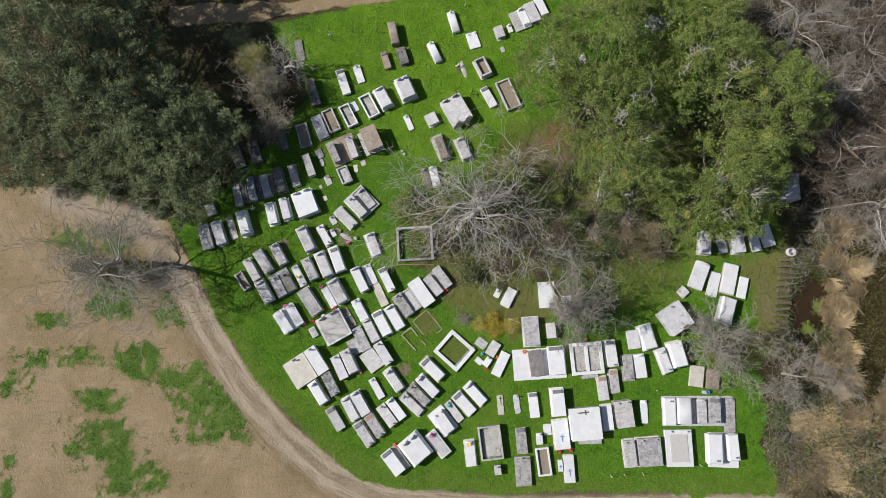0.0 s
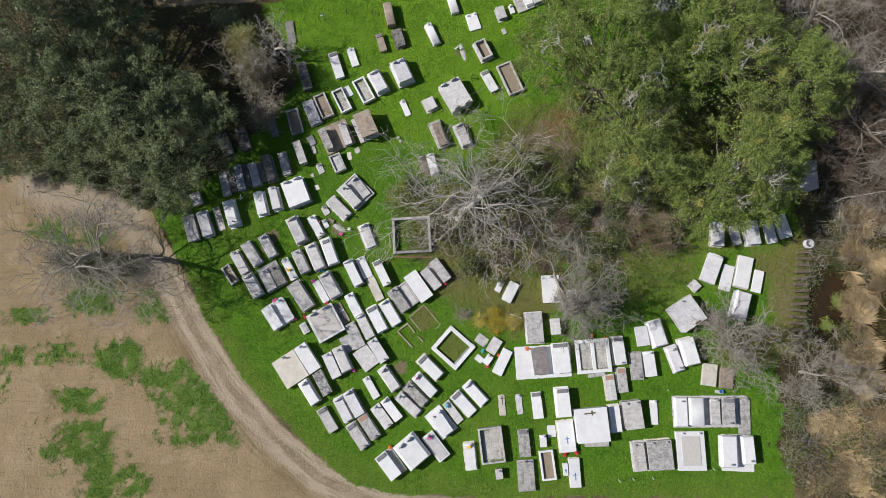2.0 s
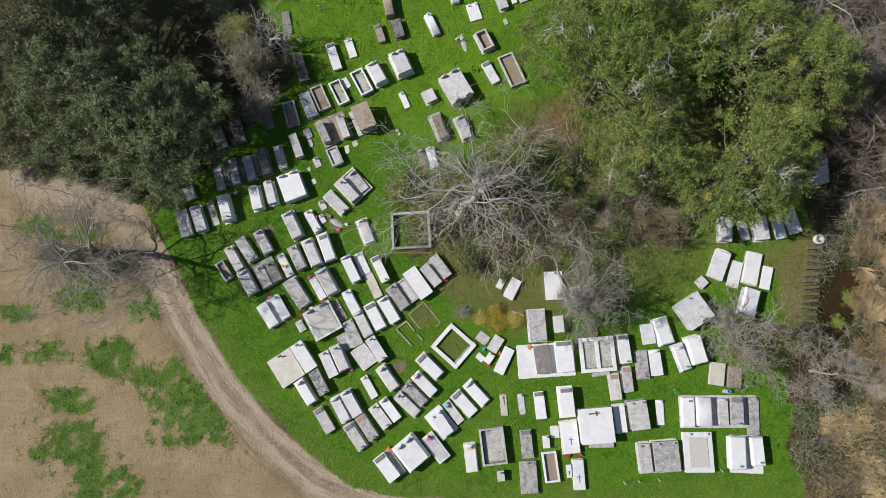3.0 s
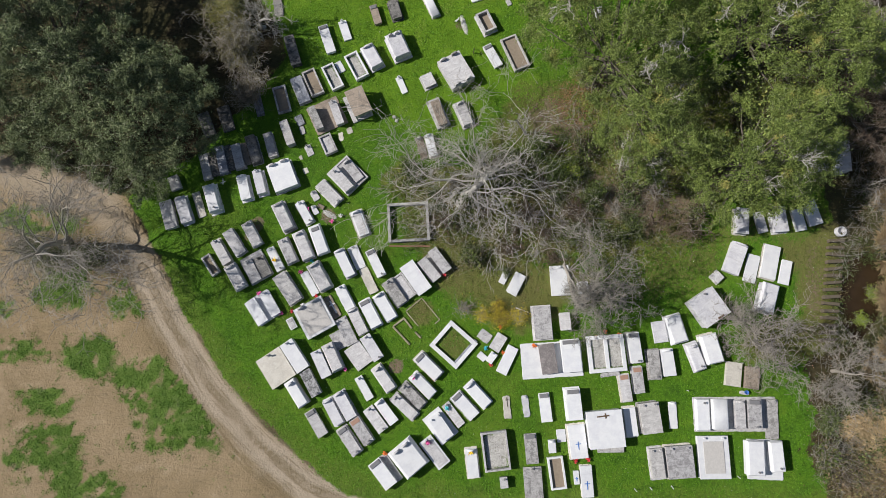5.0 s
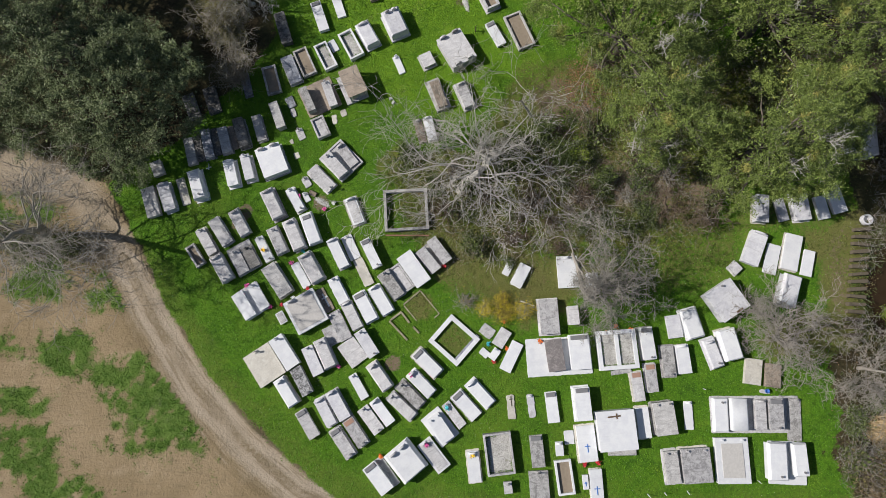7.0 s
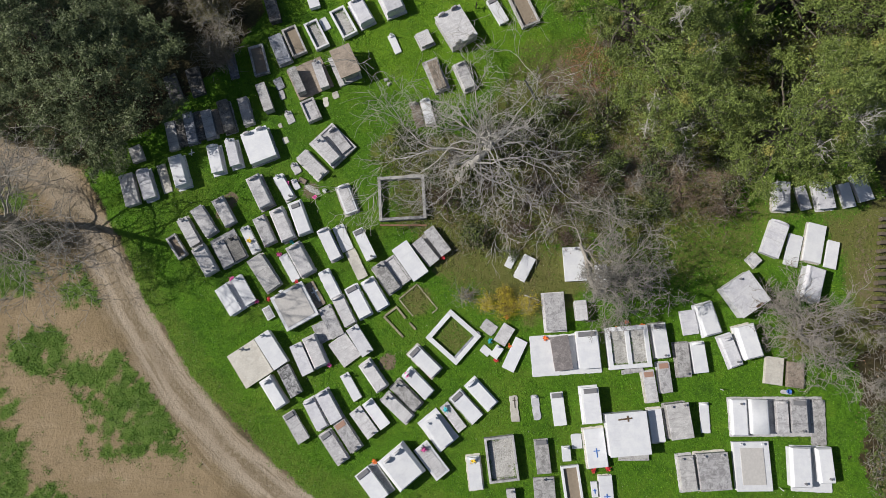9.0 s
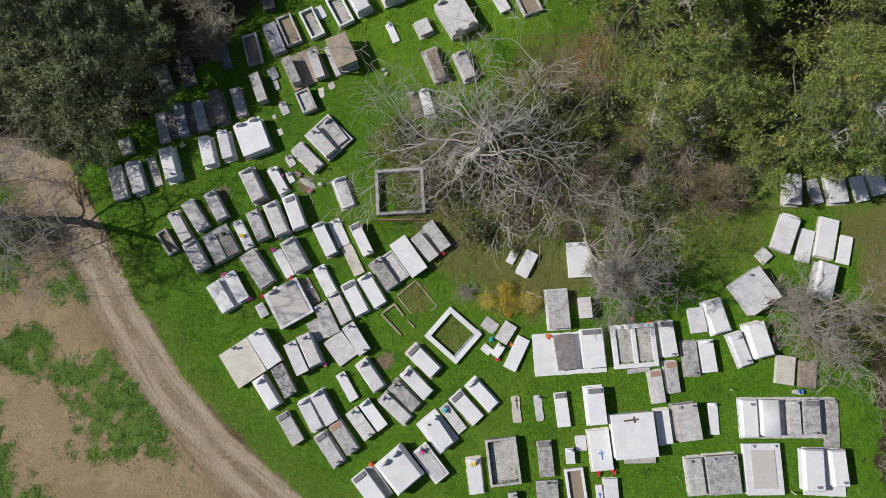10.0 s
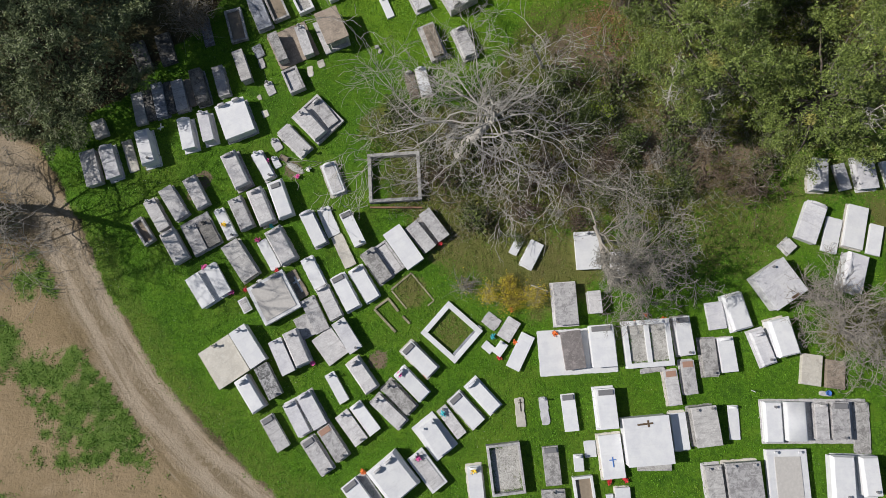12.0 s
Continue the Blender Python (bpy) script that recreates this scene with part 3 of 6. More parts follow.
def oak(label, crown, trunk, top, low, spacing, sprays, each, leaf, material, seed, steep=0.5, gaps=(), tilt=0.0, bare=()):
    """A spreading oak: trunk, limbs, and a crown of separate boughs, each a dome of leaf sprays, with dark gaps between them and bare lichened wood at the places in bare."""
    rng = np.random.default_rng(seed)
    root = new("oak_tree")
    root.location = (trunk[0], trunk[1], -0.05)
    poly = np.asarray(crown) - trunk
    lo, hi = poly.min(0), poly.max(0)
    boughs = []
    edge = inside(*rng.uniform(lo, hi, (4000, 2)).T, poly).max()
    for _ in range(12000):
        p = rng.uniform(lo, hi)
        d = float(inside(np.array([p[0]]), np.array([p[1]]), poly)[0])
        if d < rng.uniform(-0.3, 0.7) or any(math.hypot(p[0] + trunk[0] - gx, p[1] + trunk[1] - gy) < gr for gx, gy, gr in gaps) or any((p[0] - q[0]) ** 2 + (p[1] - q[1]) ** 2 < (spacing * rng.uniform(0.7, 1.3)) ** 2 for q in boughs):
            continue
        z = low + min(1.0, tilt * p[1]) + (top - low) * min(1.0, max(0.0, d) / edge) ** steep * rng.uniform(0.6, 1.0) + rng.uniform(-1.0, 0.8)
        boughs.append((p[0], p[1], z, rng.uniform(0.6, 1.4) * spacing * 0.62))
    c = np.array(boughs)
    n = len(c)
    way = rng.normal(0, 1, (n, sprays, 3))
    way[..., 2] = np.abs(way[..., 2]) * 1.1 - 0.35
    way /= np.linalg.norm(way, axis=2)[..., None]
    way *= rng.uniform(0.45, 1.2, (n, sprays, 1)) * c[:, None, 3:4] * np.array([1.0, 1.0, 0.9])
    mid = (c[:, None, :3] + way).reshape(-1, 3)
    out = way.reshape(-1, 3) / (np.linalg.norm(way.reshape(-1, 3), axis=1)[:, None] + 1e-9)
    along = rng.uniform(-0.5, 0.5, (len(mid), each, 1))
    at = mid[:, None] + out[:, None] * along * 0.8 + rng.normal(0, 0.12, (len(mid), each, 3)) * rng.uniform(0.5, 1.5, (len(mid), 1, 1))
    v, f = slips(rng, at.reshape(-1, 3), leaf)
    from_arrays("crown", v, f, material, root)
    core = c[inside(c[:, 0], c[:, 1], poly) > 1.0, :3]
    deep = np.repeat(core, 190, 0) + rng.normal(0, 1, (len(core) * 190, 3)) * (0.8, 0.8, 0.2)
    deep[:, 2] = np.maximum(1.3, deep[:, 2] - rng.uniform(0.5, 3.4, len(deep)))
    v, f = slips(rng, deep, 0.11)
    from_arrays("inner_foliage", v, f, material, root)
    keep = rng.random(len(mid)) < 0.16
    stem = mid[keep]
    sticks("dead_wood", "bare grey twigs in the crown", ASH_BARK, stem[:, 0], stem[:, 1], stem[:, 2] + 0.12, 0.7, 0.013, 0.5, seed + 70, "", root)
    for bx, by in bare:
        at = np.array([bx - trunk[0], by - trunk[1]])
        near = c[np.argmin(np.hypot(*(c[:, :2] - at).T))]
        sprig, verts, faces = [[], [], []], [], []
        for k in range(5):
            a = rng.uniform(0, 2 * np.pi)
            grow(rng, np.array([*at, near[2] - 0.1]), np.array([math.cos(a), math.sin(a), 0.45]), rng.uniform(1.0, 1.7), 0.05, 2, (0, 0, 5, 3), sprig, 0.0, 0.26, 1.0)
        for pts, radii in sprig[2]:
            tube(pts, radii, 4, verts, faces)
        tagged(from_arrays("bare_branch", np.concatenate(verts), np.concatenate(faces), PALE_BARK, root, True), "twisted pale branch with lichen")
    verts, faces = [], []
    bole = np.array([(0, 0, 0), (0.1, 0.05, low * 0.35), (0.0, 0.1, low * 0.8)])
    tube(bole, (0.75, 0.55, 0.5), 9, verts, faces)
    from_arrays("trunk", verts[0], faces[0], DARK_BARK, root, True)
    for k in rng.choice(n, min(n, 26), replace=False):
        end = c[k, :3] - (0, 0, 0.5)
        start = bole[2] * rng.uniform(0.7, 1.0)
        bend = start * 0.5 + end * 0.5 + (rng.normal(0, 0.8), rng.normal(0, 0.8), -0.6)
        t = np.linspace(0, 1, 8)[:, None]
        verts, faces = [], []
        tube((1 - t) ** 2 * start + 2 * t * (1 - t) * bend + t * t * end + rng.normal(0, 0.09, (8, 3)) * t, np.linspace(0.13, 0.03, 8), 5, verts, faces)
        from_arrays("limb", verts[0], faces[0], DARK_BARK, root, True)
    return tagged(root, label, "tree")


def shrub(name, label, x, y, wide, tall, count, leaf, material, twigs, bark, seed, flat=0.6):
    """A bush of thin stems with leaf sprays round them."""
    rng = np.random.default_rng(seed)
    root = new(name)
    root.location = (x, y, -0.02)
    verts, faces, tips = [], [], []
    for k in range(twigs):
        a, lean = rng.uniform(0, 6.28), rng.uniform(0.15, 1.0)
        end = np.array([math.cos(a) * wide * lean, math.sin(a) * wide * lean, tall * rng.uniform(0.55, 1.0) * (1 - 0.45 * lean)])
        start = np.array([rng.normal(0, wide * 0.2), rng.normal(0, wide * 0.2), 0.0])
        t = np.linspace(0, 1, 4)[:, None]
        line = start + (end - start) * t + rng.normal(0, 0.08 * wide, (4, 3)) * t + np.array([0, 0, 0.25 * tall]) * t * (1 - t)
        tube(line, np.linspace(0.022, 0.006, 4), 3, verts, faces)
        for s in range(3):
            i = rng.integers(1, 4)
            off = rng.normal(0, 0.22 * wide, 3)
            tube(np.array([line[i], line[i] + off]), (0.011, 0.004), 3, verts, faces)
        tips.append(line[1:])
    from_arrays("brushwood", np.concatenate(verts), np.concatenate(faces), bark, root, True)
    if count:
        tips = np.concatenate(tips)
        at = tips[rng.integers(0, len(tips), count)] + rng.normal(0, 0.16 * wide, (count, 3)) * (1, 1, flat)
        at[:, 2] = np.clip(at[:, 2], 0.05, None)
        v, f = leaves(rng, at, leaf)
        from_arrays("foliage", v, f, material, root)
    return tagged(root, label, "shrub")


def blades(rng, x, y, tall, wide, lean, toward=None):
    """Bent grass or reed blades, two quads each."""
    n = len(x)
    a = rng.uniform(0, 2 * np.pi, n)
    if toward is not None:
        a = toward + rng.normal(0, 0.7, n)
    out = np.column_stack([np.cos(a), np.sin(a), np.zeros(n)])
    side = np.column_stack([-np.sin(a), np.cos(a), np.zeros(n)]) * wide
    h = tall * rng.uniform(0.5, 1.2, n)[:, None]
    foot = np.column_stack([x, y, np.zeros(n)])
    mid = foot + out * h * lean * 0.35 + np.array([0, 0, 1.0]) * h * 0.6
    tip = foot + out * h * lean + np.array([0, 0, 1.0]) * h * rng.uniform(0.5, 1.0, n)[:, None]
    v = np.stack([foot - side, foot + side, mid - side * 0.8, mid + side * 0.8, tip - side * 0.2, tip + side * 0.2], 1).reshape(-1, 3)
    k = np.arange(n)[:, None] * 6
    f = np.concatenate([k + np.array([0, 1, 3, 2]), k + np.array([2, 3, 5, 4])], 1).reshape(-1, 4)
    return v, f


def sticks(name, label, material, x, y, z, length, thick, rise, seed, category="brush", parent=None):
    """Many loose three-sided sticks with their middles at the given places."""
    rng = np.random.default_rng(seed)
    n = len(x)
    a, e = rng.uniform(0, 2 * np.pi, n), rng.normal(0, rise, n)
    way = np.column_stack([np.cos(a) * np.cos(e), np.sin(a) * np.cos(e), np.sin(e)])
    side = np.column_stack([-np.sin(a), np.cos(a), np.zeros(n)])
    over = np.cross(way, side)
    mid = np.column_stack([x, y, z])
    half = (length * rng.uniform(0.4, 1.3, n) / 2)[:, None] * way
    bend = rng.normal(0, 0.12, (n, 1)) * side * length
    rings = []
    for centre, r in ((mid - half, 1.0), (mid + half + bend, 0.4)):
        for k in range(3):
            rings.append(centre + thick * r * (math.cos(2.1 * k) * side + math.sin(2.1 * k) * over))
    v = np.stack(rings, 1).reshape(-1, 3)
    base = np.arange(n)[:, None] * 6
    quads = [base + np.array([3 * g + k, 3 * g + (k + 1) % 3, 3 * g + 3 + (k + 1) % 3, 3 * g + 3 + k]) for g in range(1) for k in range(3)]
    return tagged(from_arrays(name, v, np.concatenate(quads), material, parent, True), label, category, "", "stuff")


def bouquet(x, y, z, colour, size=0.16):
    """A pot of artificial flowers."""
    rng = np.random.default_rng(int(abs(x * 100) + abs(y * 10)))
    root = new("flower_bouquet")
    root.location = (x, y, z)
    part("pot", lathe([(0.06, 0), (0.08, 0.02), (0.085, 0.12), (0.07, 0.13)], 0, 0, 0), GRANITE, root)
    at = rng.normal(0, size * 0.45, (60, 3)) * (1, 1, 0.5) + (0, 0, 0.2)
    v, f = leaves(rng, at, size * 0.32, 0.8, 0.8)
    tagged(from_arrays("blossom", v, f, PETALS[colour], root), kind="stuff")
    at = rng.normal(0, size * 0.5, (30, 3)) * (1, 1, 0.4) + (0, 0, 0.15)
    v, f = leaves(rng, at, size * 0.3, 0.3, 0.4)
    tagged(from_arrays("greenery", v, f, SHRUB, root), kind="stuff")
    return tagged(root, f"small pot of {colour} artificial flowers on a grave", "flowers", "flowers on the graves")


def grave_cross(label, x, y, tall, turn, tilt, material):
    root = link("grave_cross", upright_cross(0, 0, -0.05, tall, tall * 0.55, 0.07), material)
    root.matrix_world = pose(x, y, 0, tilt, 0, turn)
    return tagged(root, label, "cross", "crosses in the lawn")


def kerb_line(x0, y0, x1, y1, h, w, stone):
    l = math.hypot(x1 - x0, y1 - y0)
    ob = link("grave_kerb", box(w, l, -0.05, h, 0, 0, 0.02, 0, 0.02), stone)
    ob.matrix_world = pose((x0 + x1) / 2, (y0 + y1) / 2, 0, 0, 0, math.degrees(math.atan2(x0 - x1, y1 - y0)))
    return tagged(ob, "low mossy stone kerb of an old grave", "kerb", "old grave kerbs")


# ---- the lie of the land ----
LAWN = [(-18.6, 33.6), (-16.0, 29.4), (-14.5, 25.4), (-18.3, 20.6), (-21.7, 16.6), (-25.8, 14.3), (-27.7, 12.6), (-24.8, 7.8), (-22.4, 3.4), (-19.7, -0.8), (-16.3, -5.0), (-12.4, -8.5), (-8.2, -11.3), (-5.1, -12.2), (2.7, -12.8), (29.2, -12.4), (28.4, -8.9), (28.6, -3.9), (28.9, 0.2), (31.1, 3.4), (31.4, 9.9), (32.9, 12.1), (29.4, 16.0), (25.8, 26.6), (28.5, 33.3), (30.9, 40.9), (12.0, 38.6), (-4.5, 36.0), (-13.9, 34.7)]
FIELD = [(-68.1, 16.5), (-39.9, 16.3), (-30.6, 13.7), (-27.7, 12.6), (-24.8, 7.8), (-22.4, 3.4), (-19.7, -0.8), (-16.3, -5.0), (-12.4, -8.5), (-8.2, -11.3), (-5.1, -12.3), (2.7, -12.9), (29.1, -12.6), (34.6, -23.1), (-60.8, -23.8)]
NORTH_ROAD = [(-29.2, 33.6), (-20.9, 33.9), (-13.9, 35.0), (-4.5, 36.4), (12.0, 39.2), (12.1, 41.8), (-14.0, 36.3), (-23.4, 35.9), (-29.4, 35.8)]
WOOD = [(-5.4, 15.6), (3.5, 16.1), (9.1, 17.9), (12.1, 24.9), (31.2, 23.6), (34.5, 17.7), (22.4, 11.2), (20.8, 8.6), (15.6, 7.2), (10.0, 6.8), (4.5, 6.2), (0.1, 6.7), (-1.5, 8.3), (-4.3, 10.0)]
DRIVE = [(-39.8, 15.2), (-30.5, 12.6), (-26.2, 7.2), (-23.1, 1.8), (-19.5, -3.4), (-15.6, -7.5), (-11.3, -11.0), (-6.1, -13.2), (5.2, -14.1), (30.5, -13.8)]
LEAF_BED = [(7.2, 21.4), (12.0, 21.3), (12.5, 18.4), (10.2, 17.3), (5.7, 16.1), (11.2, 15.0), (22.1, 12.7), (19.2, 10.5), (11.6, 11.0), (5.7, 15.0)]
FRESH_LAWN = [(-20.9, 33.7), (-20.6, 27.0), (-13.7, 29.4), (-5.5, 22.0), (-6.0, 17.9), (3.5, 18.5), (6.9, 21.4), (5.9, 28.6), (12.0, 38.6), (-4.5, 36.0)]
DRY_BANK = [(28.3, 8.2), (31.6, 9.9), (31.9, 5.5), (31.1, 0.8), (28.6, -0.8), (23.8, -1.3), (23.5, 1.3), (28.4, 2.9)]
DRY_GLADE = [(-1.5, 8.3), (3.4, 8.3), (8.8, 6.6), (11.4, 4.8), (9.0, 2.3), (5.5, 1.3), (2.8, 3.1), (-0.4, 5.0)]
CORNER_YARD = [(-60.4, 42.0), (-44.4, 41.8), (-44.4, 34.0), (-45.7, 29.6), (-58.3, 28.5)]
DRY_EDGE = [(2.0, 16.0), (8.6, 17.0), (10.4, 21.6), (9.0, 22.4), (6.0, 21.6), (3.2, 19.2)]
# this glade takes the dull parched colour in place of shade from the trees
SHADY_GLADE = [(11.5, 7.6), (21.0, 10.5), (24.0, 12.5), (33.0, 13.5), (31.0, 8.6), (23.6, 8.2), (23.2, 5.2), (18.4, 3.6), (13.0, 3.0)]
POND = [(32.6, 5.5), (34.1, 7.6), (36.1, 6.6), (36.0, 4.4), (34.6, 1.8), (33.2, 0.5), (32.2, 1.3), (32.0, 3.4)]
MARSH = [(38.3, 9.9), (42.6, 12.0), (45.8, 12.0), (43.6, -5.4), (40.7, -4.6), (37.7, -3.9), (36.5, -0.3), (37.5, 4.4)]
NW_OAK = [(-46.0, 37.5), (-27.4, 36.6), (-27.0, 30.4), (-25.8, 25.8), (-22.0, 23.6), (-19.4, 21.4), (-19.8, 17.6), (-21.6, 14.4), (-23.4, 12.6), (-25.9, 12.4), (-28.4, 13.2), (-30.3, 14.6), (-33.3, 14.8), (-36.0, 15.7), (-42.2, 16.2), (-47.5, 22.6)]
E_OAK_A = [(5.9, 24.9), (7.0, 28.4), (11.4, 32.8), (16.3, 36.2), (21.0, 35.0), (20.3, 23.7), (19.6, 17.5), (19.6, 13.6), (15.8, 13.5), (13.2, 14.0), (11.6, 16.0), (11.8, 18.6), (10.6, 21.2), (7.8, 22.8)]
E_OAK_B = [(18.8, 36.0), (26.1, 34.7), (26.7, 29.0), (31.1, 26.2), (33.7, 21.9), (32.4, 18.2), (25.9, 18.2), (20.6, 21.4), (18.1, 22.5)]
E_OAK_C = [(20.5, 18.9), (26.1, 19.4), (30.2, 19.6), (29.8, 16.2), (28.9, 13.6), (27.5, 11.5), (24.9, 9.8), (21.5, 10.2), (19.2, 13.6)]
# weed patches: middle, half width, half depth, how thick they grow
PATCHES = [(-29.6, -0.9, 1.8, 1.4, 1.0), (-32.8, -4.5, 1.9, 1.1, 0.8), (-25.8, -2.1, 1.5, 1.2, 0.8), (-21.0, -4.4, 3.2, 2.8, 0.85), (-21.8, -7.6, 3.1, 0.8, 0.5), (-37.0, -0.4, 3.2, 0.9, 0.6), (-40.8, -2.8, 1.4, 1.2, 0.55), (-33.0, -8.3, 2.7, 1.9, 0.7), (-30.0, -11.3, 2.7, 1.5, 0.6), (-41.0, -11.1, 0.6, 2.0, 0.5), (-32.8, 5.2, 2.0, 1.5, 1.0), (-38.8, 3.1, 1.4, 0.7, 0.8), (-26.5, 4.2, 1.7, 1.4, 0.6), (-35.2, 10.9, 3.6, 1.1, 0.6)]
NE_WOODS = [(33.4, 29.4), (39.5, 32.2), (40.6, 26.0), (34.8, 24.8), (40.5, 20.6), (35.6, 20.2), (40.0, 12.6), (36.4, 15.6)]
A_GAPS = [(18.6, 28.9, 1.6), (12.0, 26.7, 0.9), (16.5, 25.0, 0.8), (21.0, 18.4, 2.0), (12.6, 21.0, 0.8)]
B_GAPS = [(18.6, 28.9, 1.6), (22.2, 19.4, 2.3), (25.0, 21.6, 1.2), (26.4, 24.8, 1.0)]
C_GAPS = [(25.0, 15.0, 0.9), (22.0, 17.6, 2.2)]
ENCLOSURE = (-3.39, 8.37)
BARE_SPOTS = [(-4.4, -1.6, 0.55), (-16.9, 9.3, 0.50), (-16.4, 10.4, 0.50), (-10.3, 11.0, 0.60), (-20.2, 11.1, 0.30), (1.0, 28.5, 0.50)]
axis_x = np.concatenate([-np.geomspace(60, 1500, 14)[::-1], np.arange(-59.6, 59.8, 0.4), np.geomspace(60, 1500, 14)])
axis_y = np.concatenate([-np.geomspace(40, 1500, 14)[::-1], np.arange(-39.6, 59.8, 0.4), np.geomspace(60, 1500, 14)])
GX, GY = np.meshgrid(axis_x, axis_y)


def wave(x, y, scale, seed):
    """Smooth value noise in -1..1 on any array."""
    rng = np.random.default_rng(seed)
    table = rng.uniform(-1, 1, (256, 256))
    u, v = np.asarray(x) * scale + 1000.0, np.asarray(y) * scale + 1000.0
    i, j = np.floor(u).astype(int), np.floor(v).astype(int)
    fu, fv = u - i, v - j
    fu, fv = fu * fu * (3 - 2 * fu), fv * fv * (3 - 2 * fv)
    at = lambda a, b: table[a % 256, b % 256]
    return (at(i, j) * (1 - fu) + at(i + 1, j) * fu) * (1 - fv) + (at(i, j + 1) * (1 - fu) + at(i + 1, j + 1) * fu) * fv


def rough_edge(x, y):
    return wave(x, y, 0.5, 1) * 0.5 + wave(x, y, 1.6, 2) * 0.3 + wave(x, y, 4.0, 3) * 0.15


def soft(d, width):
    return np.clip(d / width + 0.5, 0, 1)


def lawn_at(x, y):
    return soft(inside(x, y, LAWN) + rough_edge(x, y) * (0.6 + 1.4 * (np.asarray(x) > 20)), 0.7)


def field_at(x, y):
    return soft(inside(x, y, FIELD) + rough_edge(x, y) * 0.4, 0.8)


def wood_at(x, y):
    return soft(inside(x, y, WOOD) + rough_edge(x, y) * 2.4, 3.0)


def parched_shaded_at(x, y):
    """Where the grass is thin and yellowed, and where that tone stands in for tree shade."""
    plots = soft(inside(x, y, DRY_EDGE) + rough_edge(x, y) * 1.8, 2.5) * 0.75
    plots = np.maximum.reduce([plots, soft(inside(x, y, SHADY_GLADE) + rough_edge(x, y) * 2.0, 2.5) * 0.4, soft(1.3 - np.hypot(x - 0.32, y - 0.19), 0.8) * 0.45, soft(1.0 - np.hypot(x + 2.3, y - 2.8), 0.8) * 0.8])
    return np.maximum(plots, np.maximum(soft(inside(x, y, DRY_BANK) + rough_edge(x, y) * 1.6, 2.0), soft(inside(x, y, DRY_GLADE) + rough_edge(x, y) * 1.8, 2.5)))


def drive_at(x, y):
    """How much a place lies on the beaten drive."""
    best = np.full(np.shape(x), 99.0)
    for (ax, ay), (bx, by) in zip(DRIVE, DRIVE[1:]):
        ex, ey = bx - ax, by - ay
        t = np.clip(((x - ax) * ex + (y - ay) * ey) / (ex * ex + ey * ey), 0, 1)
        best = np.minimum(best, np.hypot(x - ax - t * ex, y - ay - t * ey))
    return best


def weeds_at(x, y):
    """Green patches in the sandy field."""
    out = np.full(np.shape(x), -0.45)
    for px, py, hw, hd, thick in PATCHES:
        d = np.sqrt(((x - px) / (hw * 1.12)) ** 2 + ((y - py) / (hd * 1.12)) ** 2)
        out = np.maximum(out, -0.45 + (0.55 + 0.55 * thick) * soft(1.35 - d, 1.2))
    out = out + wave(x, y, 0.35, 5) * 0.16 + wave(x, y, 0.9, 6) * 0.30 + wave(x, y, 2.2, 7) * 0.34 + wave(x, y, 4.6, 8) * 0.26
    out = np.where(drive_at(x, y) < 1.6, -1, out)
    return np.clip(out * 1.7, 0, 1) * field_at(x, y) * (np.asarray(x) < -10)


pond_d = inside(GX, GY, POND)
marsh_d = inside(GX, GY, MARSH)
GZ = -0.45 * np.clip((pond_d + 0.6) / 1.2, 0, 1) - 0.3 * np.clip((marsh_d + 1.0) / 2.0, 0, 1)
off_lawn = 1 - soft(inside(GX, GY, LAWN) + 0.4, 0.8)
GZ = GZ + off_lawn * (wave(GX, GY, 0.7, 11) * 0.03 + wave(GX, GY, 2.2, 12) * 0.02)
track = drive_at(GX, GY)
GZ = GZ - 0.06 * np.exp(-((track - 0.75) / 0.3) ** 2)
nx, ny = len(axis_x), len(axis_y)
jj, ii = np.meshgrid(np.arange(ny - 1), np.arange(nx - 1), indexing="ij")
first = (jj * nx + ii).ravel()


